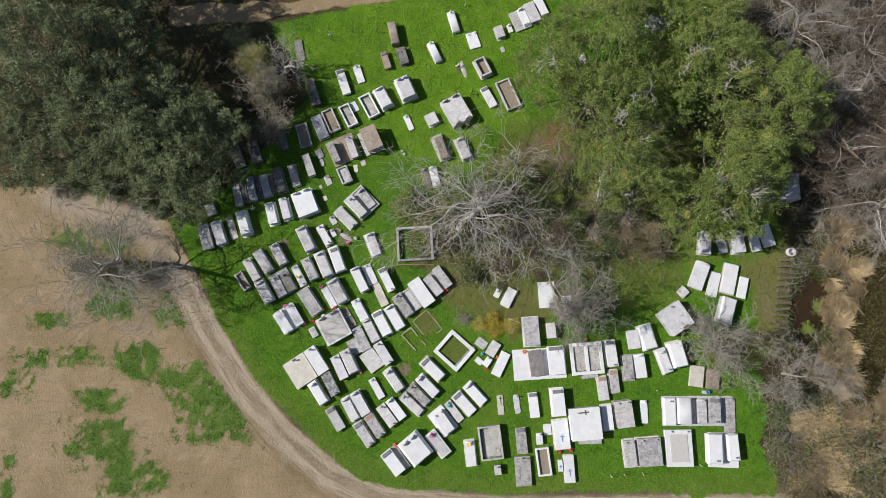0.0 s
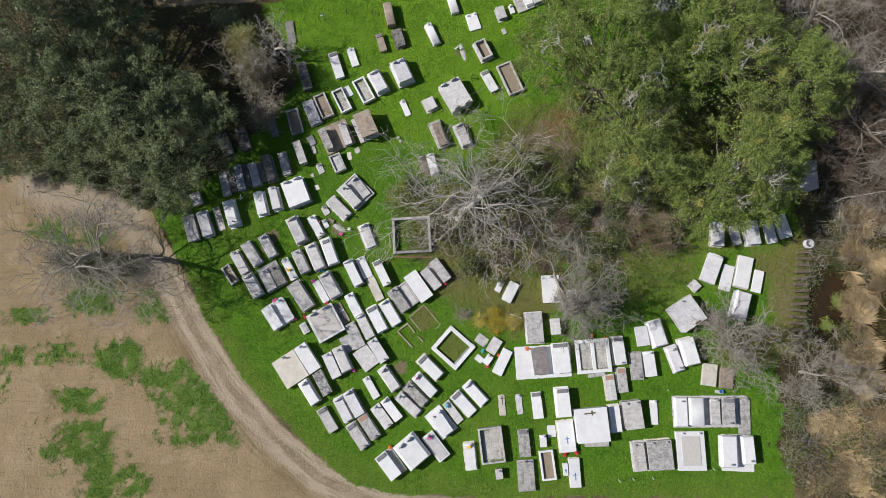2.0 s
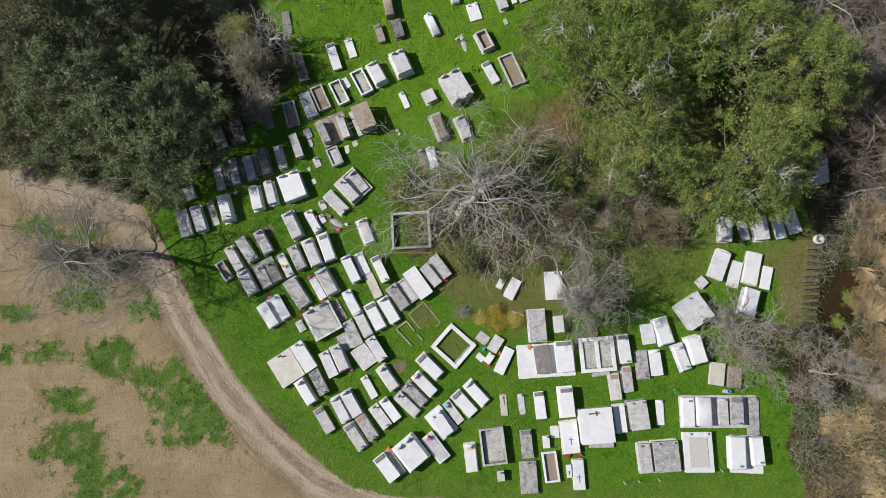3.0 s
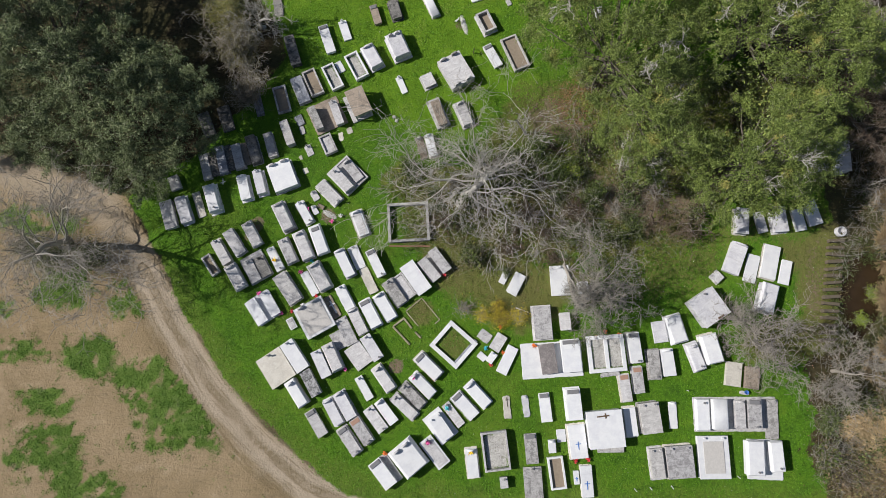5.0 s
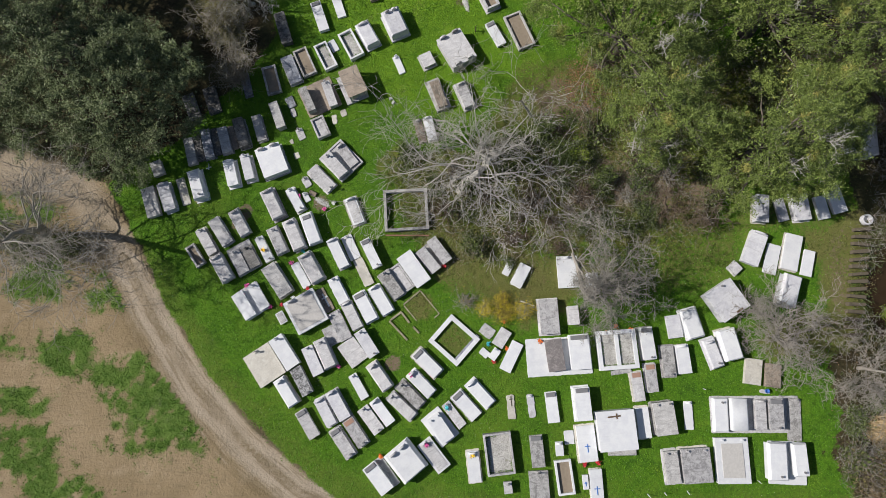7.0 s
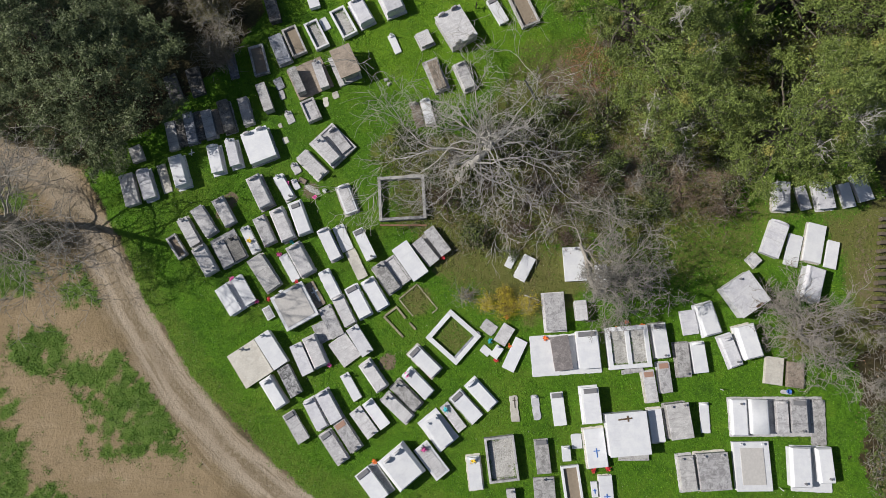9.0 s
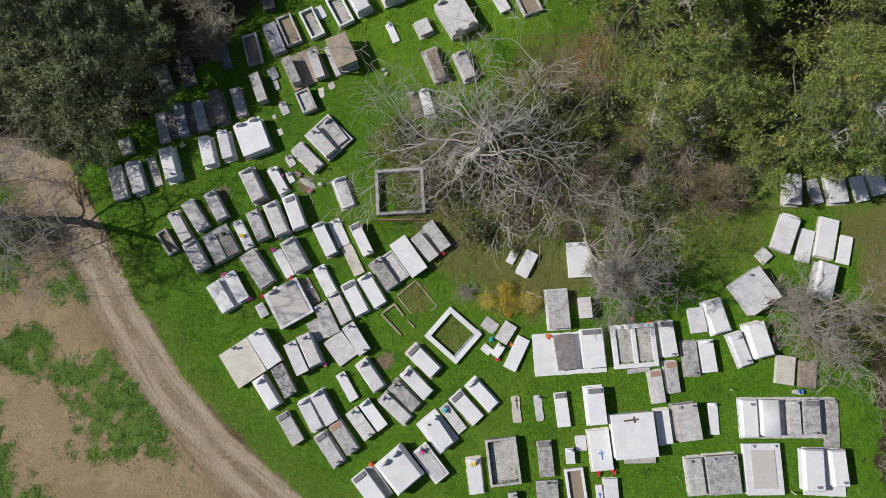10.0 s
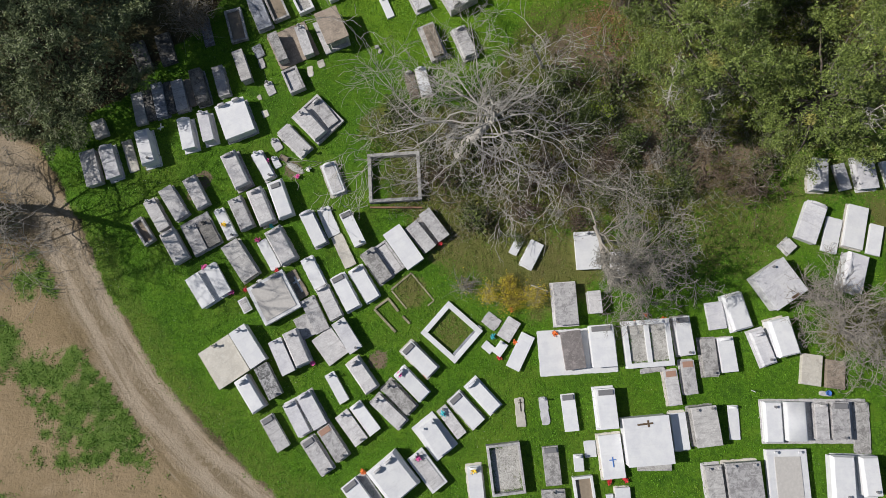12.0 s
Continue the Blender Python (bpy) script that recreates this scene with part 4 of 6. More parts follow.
def ground_material():
    m, t, bsdf = shade("ground", 0.95)
    p = place(t)

    def mask(name):
        n = t.nodes.new("ShaderNodeAttribute")
        n.attribute_name = name
        return n.outputs["Fac"]

    fine = grain(t, p, 3.5, 10, 0.7)
    finer = grain(t, p, 14.0, 8, 0.7, 5.0)
    broad = grain(t, p, 0.25, 4, 0.5, 2.0)

    def cut(name, bite=0.5):
        return maths(t, "MULTIPLY", ramp(t, maths(t, "ADD", mask(name), maths(t, "MULTIPLY", maths(t, "SUBTRACT", fine, 0.5), bite * 2)), 0.35, 0.65), ramp(t, mask(name), 0.02, 0.2))

    sand = mix(t, ramp(t, broad, 0.35, 0.65), (0.235, 0.175, 0.098), (0.285, 0.215, 0.128))
    sand = mix(t, ramp(t, fine, 0.5, 0.75, 0, 0.6), sand, (0.195, 0.15, 0.095))
    streak = t.nodes.new("ShaderNodeMapping")
    streak.inputs["Scale"].default_value, streak.inputs["Rotation"].default_value = (0.35, 2.6, 1.0), (0.0, 0.0, 0.5)
    t.links.new(p, streak.inputs["Vector"])
    sand = mix(t, ramp(t, grain(t, streak.outputs["Vector"], 1.4, 6, 0.65), 0.5, 0.72, 0, 0.55), sand, (0.165, 0.125, 0.075))
    sand = mix(t, ramp(t, grain(t, p, 0.6, 5, 0.6, 11.0), 0.52, 0.7, 0, 0.6), sand, (0.34, 0.265, 0.17))
    sand = mix(t, ramp(t, finer, 0.6, 0.75, 0, 0.4), sand, (0.12, 0.10, 0.06))
    beaten = mix(t, ramp(t, finer, 0.35, 0.7), (0.335, 0.275, 0.20), (0.235, 0.19, 0.13))
    # leaf litter, its colour darkened to carry the deep shade under trees and brush
    shaded_litter = mix(t, ramp(t, fine, 0.35, 0.65), (0.026, 0.022, 0.010), (0.075, 0.055, 0.028))
    shaded_litter = mix(t, ramp(t, broad, 0.4, 0.6, 0, 0.6), shaded_litter, (0.07, 0.072, 0.027))
    turf = mix(t, ramp(t, fine, 0.3, 0.7), (0.036, 0.10, 0.004), (0.085, 0.19, 0.009))
    turf = mix(t, ramp(t, broad, 0.48, 0.66, 0, 0.4), turf, (0.14, 0.185, 0.025))
    turf = mix(t, ramp(t, maths(t, "ADD", mask("fresh"), maths(t, "MULTIPLY", maths(t, "SUBTRACT", broad, 0.5), 1.5)), 0.3, 0.8), turf, (0.145, 0.265, 0.014))
    leafy_grain = grain(t, p, 38.0, 4, 0.6, 8.0)
    turf = mix(t, ramp(t, leafy_grain, 0.52, 0.62, 0, 0.6), turf, (0.11, 0.25, 0.012))
    turf = mix(t, ramp(t, leafy_grain, 0.36, 0.46, 0.5, 0.0), turf, (0.012, 0.042, 0.003))
    turf = mix(t, ramp(t, finer, 0.58, 0.7, 0, 0.5), turf, (0.02, 0.045, 0.006))
    turf = mix(t, ramp(t, grain(t, p, 1.1, 6, 0.65, 23.0), 0.5, 0.68, 0, 0.4), turf, (0.10, 0.19, 0.014))
    turf = mix(t, ramp(t, grain(t, p, 1.7, 6, 0.7, 29.0), 0.56, 0.68, 0, 0.55), turf, (0.02, 0.055, 0.004))
    clump = grain(t, p, 0.45, 6, 0.7, 37.0)
    turf = mix(t, ramp(t, clump, 0.52, 0.68, 0, 0.5), turf, (0.12, 0.205, 0.014))
    turf = mix(t, ramp(t, clump, 0.34, 0.47, 0.5, 0.0), turf, (0.018, 0.062, 0.004))
    tuft = grain(t, p, 5.5, 5, 0.65, 43.0)
    turf = mix(t, ramp(t, tuft, 0.36, 0.48, 0.4, 0.0), turf, (0.014, 0.05, 0.003))
    turf = mix(t, ramp(t, tuft, 0.54, 0.68, 0.0, 0.45), turf, (0.13, 0.27, 0.013))
    verged = maths(t, "ADD", mask("drive"), maths(t, "MULTIPLY", maths(t, "SUBTRACT", grain(t, p, 0.8, 6, 0.65, 41.0), 0.5), 2.6))
    turf = mix(t, ramp(t, verged, 2.0, 3.6, 0.35, 0.0), turf, mix(t, fine, (0.075, 0.105, 0.016), (0.19, 0.185, 0.05)))
    dry = mix(t, ramp(t, fine, 0.35, 0.65), (0.05, 0.066, 0.013), (0.17, 0.145, 0.058))
    dry = mix(t, ramp(t, tuft, 0.36, 0.48, 0.55, 0.0), dry, (0.02, 0.022, 0.008))
    dry = mix(t, ramp(t, grain(t, p, 0.5, 5, 0.6, 17.0), 0.46, 0.62, 0, 0.8), dry, mix(t, fine, (0.08, 0.12, 0.014), (0.21, 0.225, 0.045)))
    col = mix(t, cut("field"), shaded_litter, sand)
    col = mix(t, ramp(t, mask("track"), 0.2, 0.8), col, beaten)
    away = maths(t, "ADD", mask("drive"), maths(t, "MULTIPLY", maths(t, "SUBTRACT", grain(t, p, 0.9, 4, 0.6, 6.0), 0.5), 0.7))
    lane = t.nodes.new("ShaderNodeCombineXYZ")
    spot = t.nodes.new("ShaderNodeSeparateXYZ")
    t.links.new(p, spot.inputs[0])
    t.links.new(maths(t, "MULTIPLY", mask("drive"), 3.2), lane.inputs[0])
    t.links.new(maths(t, "MULTIPLY", spot.outputs[0], 0.22), lane.inputs[1])
    t.links.new(maths(t, "MULTIPLY", spot.outputs[1], 0.22), lane.inputs[2])
    lanes = grain(t, lane.outputs[0], 1.5, 7, 0.68)
    near = ramp(t, mask("drive"), 1.6, 3.4, 1.0, 0.0)
    rut = maths(t, "ABSOLUTE", maths(t, "SUBTRACT", away, 0.8), 0.0)
    col = mix(t, ramp(t, rut, 0.1, 0.5, 0.5, 0.0), col, mix(t, finer, (0.36, 0.30, 0.225), (0.44, 0.37, 0.285)))
    verge = maths(t, "ABSOLUTE", maths(t, "SUBTRACT", away, 1.75), 0.0)
    brown = mix(t, fine, (0.10, 0.08, 0.04), (0.21, 0.155, 0.09))
    col = mix(t, ramp(t, away, 0.05, 0.5, 0.3, 0.0), col, brown)
    col = mix(t, ramp(t, verge, 0.1, 0.5, 0.4, 0.0), col, brown)
    col = mix(t, maths(t, "MULTIPLY", near, ramp(t, lanes, 0.48, 0.62, 0.0, 0.6)), col, brown)
    col = mix(t, maths(t, "MULTIPLY", near, ramp(t, lanes, 0.30, 0.44, 0.5, 0.0)), col, (0.40, 0.335, 0.255))
    clods = grain(t, p, 7.5, 6, 0.75, 19.0)
    col = mix(t, ramp(t, clods, 0.58, 0.66, 0.0, 0.45), col, (0.13, 0.115, 0.065))
    col = mix(t, ramp(t, clods, 0.30, 0.40, 0.35, 0.0), col, (0.38, 0.315, 0.22))
    col = mix(t, ramp(t, maths(t, "ADD", mask("weed"), maths(t, "MULTIPLY", maths(t, "SUBTRACT", fine, 0.5), 1.2)), 0.3, 0.8, 0.0, 0.9), col, mix(t, fine, (0.045, 0.115, 0.008), (0.12, 0.205, 0.03)))
    col = mix(t, cut("lawn", 0.35), col, turf)
    col = mix(t, maths(t, "MULTIPLY", ramp(t, maths(t, "ADD", mask("parched_shaded"), maths(t, "MULTIPLY", maths(t, "SUBTRACT", fine, 0.5), 1.4)), 0.1, 0.55), ramp(t, mask("parched_shaded"), 0.02, 0.3)), col, mix(t, finer, (0.075, 0.105, 0.014), (0.19, 0.17, 0.065)))
    col = mix(t, maths(t, "MULTIPLY", ramp(t, maths(t, "ADD", mask("wood"), maths(t, "MULTIPLY", maths(t, "SUBTRACT", grain(t, p, 0.8, 6, 0.6, 4.0), 0.5), 1.6)), 0.35, 0.75), ramp(t, mask("wood"), 0.02, 0.3)), col, dry)
    col = mix(t, cut("bare", 0.6), col, mix(t, fine, (0.09, 0.068, 0.04), (0.26, 0.20, 0.14)))
    t.links.new(col, bsdf.inputs["Base Color"])
    relief(t, bsdf, maths(t, "ADD", maths(t, "ADD", fine, maths(t, "MULTIPLY", finer, 0.4)), maths(t, "MULTIPLY", tuft, 0.9)), 0.75, 0.09)
    return m


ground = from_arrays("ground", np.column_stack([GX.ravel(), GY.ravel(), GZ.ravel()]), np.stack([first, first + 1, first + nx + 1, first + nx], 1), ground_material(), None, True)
tagged(ground, "cemetery lawn with sandy field and woodland floor", "ground", "", "structure")
MASKS = {
    "lawn": lawn_at(GX, GY),
    "field": np.maximum(field_at(GX, GY), np.maximum(soft(inside(GX, GY, NORTH_ROAD) + rough_edge(GX, GY) * 0.5, 0.6), soft(inside(GX, GY, CORNER_YARD) + rough_edge(GX, GY) * 0.5, 0.6))),
    "track": np.clip(1.2 - track / 2.0 - 0.35 * np.exp(-(track / 0.3) ** 2) + rough_edge(GX, GY) * 0.35, 0, 1),
    "weed": weeds_at(GX, GY),
    "drive": np.clip(track + np.clip(GY - 6.5, 0, 9) * 0.6, 0, 5),
    "fresh": soft(inside(GX, GY, FRESH_LAWN) + rough_edge(GX, GY) * 3.0, 6.0),
    "wood": wood_at(GX, GY) * 0.9,
    "parched_shaded": parched_shaded_at(GX, GY) * 0.9,
    "bare": np.maximum.reduce([soft(inside(GX, GY, LEAF_BED) + rough_edge(GX, GY) * 1.6, 2.0) * 0.8, soft(inside(GX, GY, DRY_BANK) + rough_edge(GX, GY) * 1.4 - 0.4, 2.0) * 0.52 * (GX > 28.3)]
                              + [soft(r - np.hypot(GX - px, GY - py) + rough_edge(GX, GY) * 0.4, 0.5) for px, py, r in BARE_SPOTS]),
}
for key, values in MASKS.items():
    ground.data.attributes.new(key, "FLOAT", "POINT").data.foreach_set("value", np.asarray(values, np.float32).ravel())

# pond and flooded marsh
water, wt, wb = shade("pond_water", 0.08)
wt.links.new(mix(wt, grain(wt, place(wt), 0.6, 4), (0.022, 0.014, 0.007), (0.05, 0.033, 0.018)), wb.inputs["Base Color"])
relief(wt, wb, grain(wt, place(wt), 3.0, 3), 0.05, 0.02)
for key, poly, level in (("pond", POND, -0.18), ("marsh_water", MARSH, -0.12)):
    bm = bmesh.new()
    mid = np.mean(poly, 0)
    bm.faces.new([bm.verts.new((*(mid + (np.array(q) - mid) * 1.12), level)) for q in poly][::1])
    bmesh.ops.recalc_face_normals(bm, faces=bm.faces[:])
    tagged(link(key, bm, water), "still brown water", "water", "", "structure")


# ---- the graves, row by row ----
tomb("chest", -23.82, 11.07, 17.8, 2.47, 1.04, 0.56, GREY)
tomb("chest", -22.57, 11.48, 20.2, 2.34, 0.93, 0.61, PALE, head="block")
tomb("slab", -21.43, 12.01, 19.2, 2.32, 0.68, 0.1, CREAM, head="vases")
tomb("gabled", -20.14, 12.44, 18.3, 2.40, 0.93, 0.87, WHITE, head="block", foot="vase")
tomb("chest", -17.47, 13.38, 15.2, 2.14, 0.86, 0.71, WHITE, head="scroll", plinth=0.08)
tomb("chest", -16.14, 13.83, 16.1, 2.10, 0.75, 0.82, PALE, head="cross", plinth=0.08)
tomb("chest", -14.23, 14.41, 21.9, 2.49, 2.03, 0.77, WHITE, head="pair")
tomb("slab", -21.01, 15.31, 15.3, 2.32, 0.76, 0.3, GREY)
tomb("slab", -20.34, 15.59, 16.6, 2.21, 0.57, 0.25, DARK)
tomb("chest", -19.62, 15.90, 15.1, 2.49, 0.76, 0.41, SLATE)
tomb("slab", -19.00, 16.15, 13.8, 2.32, 0.54, 0.2, DARK)
tomb("chest", -18.22, 16.20, 16.0, 2.25, 0.80, 0.46, LIGHT)
tomb("slab", -17.64, 16.51, 17.0, 2.07, 0.50, 0.15, BROWN)
tomb("barrel", -16.87, 16.77, 17.9, 2.52, 0.87, 0.71, DARK)
tomb("chest", -15.47, 17.24, 17.4, 2.24, 0.77, 0.41, LIGHT)
tomb("chest", -13.96, 18.20, 20.8, 2.29, 0.73, 0.77, GREY)
tomb("slab", -16.75, 20.99, 15.5, 2.12, 0.67, 0.2, SLATE)
tomb("coping", -14.69, 21.42, 16.1, 2.48, 1.18, 0.3, GREY, head="soil")
tomb("slab", -19.51, 19.69, 19.0, 2.32, 1.05, 0.3, DARK, foot="vase")
tomb("slab", -21.21, 19.17, 23.1, 2.24, 1.00, 0.25, DARK)
tomb("chest", -23.56, 13.87, 23.0, 1.27, 0.90, 0.41, GREY)
tomb("chest", -13.05, 22.25, 23.0, 2.51, 1.01, 0.41, SLATE)
tomb("coping", -11.98, 22.95, 24.5, 2.49, 1.19, 0.35, GREY, head="soil")
tomb("coping", -10.25, 23.46, 26.6, 2.40, 1.13, 0.4, WHITE, head="gravel")
tomb("slab", -9.67, 24.47, 29.1, 1.10, 0.63, 0.1, WHITE)
tomb("coping", -8.16, 24.46, 28.0, 2.51, 1.25, 0.45, WHITE, head="gravel")
tomb("gabled", -6.77, 25.22, 28.7, 2.18, 1.13, 0.82, PALE, head="scroll", plinth=0.12)
tomb("gabled", -4.50, 26.16, 23.8, 2.29, 1.47, 1.02, PALE, head="pair", plinth=0.2)
tomb("chest", -10.85, 27.00, 18.8, 2.70, 0.86, 0.41, WHITE, head="plaque")
tomb("slab", -9.30, 27.90, 19.1, 1.88, 0.75, 0.2, WHITE, head="cross")
tomb("barrel", -5.78, 32.10, 12.1, 2.34, 0.86, 0.82, BROWN)
tomb("chest", -6.56, 29.31, 17.0, 1.86, 0.69, 0.41, BROWN, head="plaque")
tomb("chest", -4.83, 29.76, 17.3, 1.80, 0.86, 0.51, DARK, plinth=0.08)
tomb("barrel", -1.60, 30.18, 24.4, 2.24, 0.75, 0.41, WHITE, head="cross")
tomb("barrel", 0.34, 33.45, 16.1, 2.28, 0.81, 0.41, WHITE, head="cross")
tomb("slab", 2.36, 31.52, 16.8, 1.76, 1.16, 0.15, WHITE, head="vases")
tomb("chest", 5.06, 32.29, 18.1, 1.24, 0.81, 0.51, LIGHT)
tomb("slab", 6.13, 32.76, 18.7, 0.86, 0.47, 0.2, WHITE, head="block")
tomb("slab", 6.84, 33.54, 22.4, 2.18, 0.88, 0.2, GREY)
tomb("slab", 7.59, 33.88, 22.3, 2.18, 0.82, 0.25, WHITE, head="block", foot="plaque")
tomb("chest", 8.41, 34.41, 23.5, 2.19, 1.06, 0.51, LIGHT)
tomb("chest", 9.35, 35.18, 23.4, 2.07, 0.83, 0.36, WHITE)
tomb("slab", 5.35, 30.52, 26.6, 0.62, 0.41, 0.12, GREY)
tomb("coping", 3.29, 28.46, 25.3, 1.95, 1.15, 0.6, LIGHT, head="soil", plinth=0.1)
tomb("chest", 3.83, 25.31, 28.0, 2.25, 0.81, 0.36, WHITE, head="plaque")
tomb("coping", 5.82, 25.60, 23.0, 3.20, 1.49, 0.35, GREY, head="soil")
tomb("chest", 0.59, 23.76, 29.3, 2.85, 2.21, 0.92, LIGHT, head="pair", foot="pair")
tomb("chest", -1.83, 23.02, 25.6, 1.18, 1.02, 0.46, LIGHT, plinth=0.1)
tomb("slab", -4.17, 22.71, 23.2, 1.62, 0.57, 0.15, WHITE, head="cross")
tomb("slab", -0.95, 20.03, 22.8, 2.73, 1.22, 0.3, GREY)
tomb("chest", -0.88, 19.96, 19.8, 2.30, 0.78, 0.36, BROWN, z=0.3)
tomb("gabled", 1.26, 19.92, 22.8, 2.26, 0.94, 0.61, LIGHT, head="block", plinth=0.15)
tomb("chest", -1.57, 17.11, 13.8, 1.98, 0.73, 0.41, WHITE, head="block")
tomb("slab", -2.38, 16.95, 14.8, 2.04, 0.70, 0.1, BROWN, head="block")
tomb("chest", -11.54, 19.50, 24.4, 2.18, 0.69, 0.77, GREY, z=0.08)
tomb("chest", -9.76, 20.02, 20.4, 2.22, 0.70, 0.61, LIGHT, z=0.08, head="cross")
tomb("slab", -10.68, 19.96, 25.0, 2.75, 2.90, 0.08, BROWN)
tomb("canopy", -7.79, 20.78, 23.8, 2.44, 1.61, 1.3, BROWN)
tomb("coping", -10.46, 17.26, 24.3, 1.75, 1.11, 0.5, LIGHT, head="slab")
tomb("slab", -9.41, 18.04, 7.7, 0.80, 0.43, 0.05, CREAM)
tomb("slab", -8.66, 18.59, 20.2, 0.62, 0.51, 0.05, CREAM)
tomb("slab", -12.13, 16.79, 25.5, 1.01, 0.62, 0.08, LIGHT, head="cross")
tomb("slab", -12.85, 16.17, 25.2, 0.41, 0.31, 0.05, CREAM)
tomb("slab", -12.39, 15.00, 24.0, 0.53, 0.50, 0.05, CREAM)
tomb("slab", -13.07, 19.54, 26.3, 0.99, 0.70, 0.12, SLATE)
tomb("slab", -12.80, 18.62, 20.8, 0.76, 0.43, 0.1, LIGHT)
tomb("coping", -8.74, 14.50, 44.5, 2.72, 2.39, 0.25, LIGHT, head="slab")
tomb("gabled", -9.18, 14.04, 42.0, 2.31, 0.99, 0.56, LIGHT, z=0.1, head="cross")
tomb("slab", -8.26, 14.90, 37.7, 2.09, 0.84, 0.3, LIGHT, z=0.1, head="block")
tomb("chest", -10.25, 12.97, 44.9, 2.42, 0.95, 0.36, LIGHT, foot="cross")
tomb("slab", -11.50, 12.75, 31.0, 0.89, 0.61, 0.1, LIGHT, head="cross")
tomb("chest", -12.30, 11.25, 30.4, 2.05, 0.71, 0.36, WHITE, head="cross", foot="vase")
tomb("slab", -11.46, 11.50, 30.2, 0.82, 0.49, 0.1, WHITE, head="cross")
tomb("framed", -7.56, 10.33, 21.6, 2.21, 0.94, 0.35, WHITE, head="block")
tomb("gabled", -14.00, 10.85, 26.9, 2.51, 0.99, 0.87, LIGHT, head="scroll", plinth=0.08)
tomb("coping", -20.03, 6.78, 34.3, 1.89, 0.80, 0.35, GREY, head="soil")
tomb("chest", -19.20, 7.87, 31.7, 2.29, 0.80, 0.41, LIGHT, head="cross")
tomb("chest", -18.13, 8.68, 34.0, 2.42, 0.95, 0.41, LIGHT)
tomb("gabled", -16.60, 9.38, 30.3, 2.27, 0.88, 0.61, LIGHT, head="block")
tomb("gabled", -17.78, 5.75, 31.2, 2.27, 1.00, 0.71, LIGHT, head="scroll", foot="vases")
tomb("slab", -16.20, 6.60, 30.0, 2.46, 2.05, 0.15, LIGHT)
tomb("chest", -16.47, 6.23, 29.3, 1.98, 0.91, 0.36, LIGHT, z=0.15, head="cross")
tomb("chest", -15.59, 6.63, 29.6, 1.78, 0.87, 0.31, DARK, z=0.15, head="cross")
tomb("slab", -14.61, 7.28, 28.8, 2.17, 0.70, 0.3, WHITE, head="cross", foot="vase")
tomb("gabled", -13.50, 7.93, 26.5, 2.24, 0.91, 0.71, LIGHT, head="cross")
tomb("gabled", -12.20, 8.37, 24.6, 2.50, 0.99, 0.82, LIGHT, head="block")
tomb("gabled", -10.91, 8.86, 21.3, 2.53, 0.99, 0.82, WHITE, head="plaque")
tomb("chest", -8.74, 6.90, 27.0, 2.45, 0.84, 0.61, WHITE, head="scroll")
tomb("slab", -7.80, 7.42, 24.3, 2.05, 0.89, 0.15, WHITE, head="cross")
tomb("slab", -6.75, 5.46, 26.3, 2.30, 0.81, 0.15, CREAM)
tomb("chest", -6.13, 6.87, 26.5, 2.43, 0.80, 0.71, WHITE, head="plaque", foot="vase")
tomb("chest", -4.54, 4.45, 35.2, 2.34, 0.94, 0.51, GREY, head="cross")
tomb("coping", -3.74, 4.98, 35.8, 2.25, 0.95, 0.3, LIGHT, head="slab")
tomb("chest", -2.79, 5.65, 35.4, 2.82, 1.31, 0.61, WHITE)
tomb("chest", -1.66, 6.34, 39.0, 2.12, 0.85, 0.41, LIGHT, z=0.08)
tomb("chest", -0.82, 7.12, 36.4, 2.25, 0.85, 0.41, LIGHT, z=0.08)
tomb("slab", -1.30, 6.75, 39.7, 2.17, 2.17, 0.08, GREY)
tomb("slab", 4.54, 5.70, -27.1, 1.09, 0.59, 0.15, WHITE)
tomb("chest", 5.52, 5.16, -27.4, 1.83, 0.87, 0.31, WHITE)
tomb("chest", 9.12, 5.41, 2.9, 2.48, 1.57, 0.41, WHITE, head="cross")
tomb("chest", 10.99, 4.49, 4.9, 1.65, 0.87, 0.61, PALE)
tomb("chest", 7.57, 1.96, 3.6, 2.65, 1.43, 0.61, LIGHT, plinth=0.1)
tomb("chest", 9.39, 2.05, 4.8, 1.43, 0.82, 0.77, LIGHT)
tomb("slab", 8.30, -1.03, 3.7, 2.87, 4.94, 0.1, WHITE)
tomb("chest", 7.95, -0.94, 7.4, 2.40, 1.28, 0.46, MAUVE, z=0.1)
tomb("chest", 9.79, -0.68, 4.5, 2.62, 1.52, 0.61, WHITE, z=0.1, head="plaque")
tomb("double", 12.68, -0.52, 4.4, 2.95, 2.98, 0.5, WHITE, head="gravel")
tomb("chest", 14.94, -0.05, 6.3, 2.43, 0.96, 0.61, WHITE, head="plaque", foot="vase")
tomb("slab", 12.98, -2.18, 8.4, 0.35, 1.57, 0.12, LIGHT)
tomb("chest", 14.11, -3.25, 6.7, 2.18, 0.81, 0.36, LIGHT, head="brown plaque")
tomb("chest", 15.15, -2.61, 5.0, 2.08, 0.81, 0.41, LIGHT, head="brown plaque")
tomb("chest", 16.49, -1.38, 4.0, 2.27, 0.92, 0.41, GREY, foot="vase", plinth=0.06)
tomb("chest", 17.58, -1.22, 5.9, 2.17, 0.99, 0.51, WHITE, head="block")
tomb("slab", 17.14, 1.22, 7.8, 1.73, 1.12, 0.2, PALE)
tomb("gabled", 18.41, 1.45, 15.2, 2.20, 1.23, 0.61, WHITE, plinth=0.06)
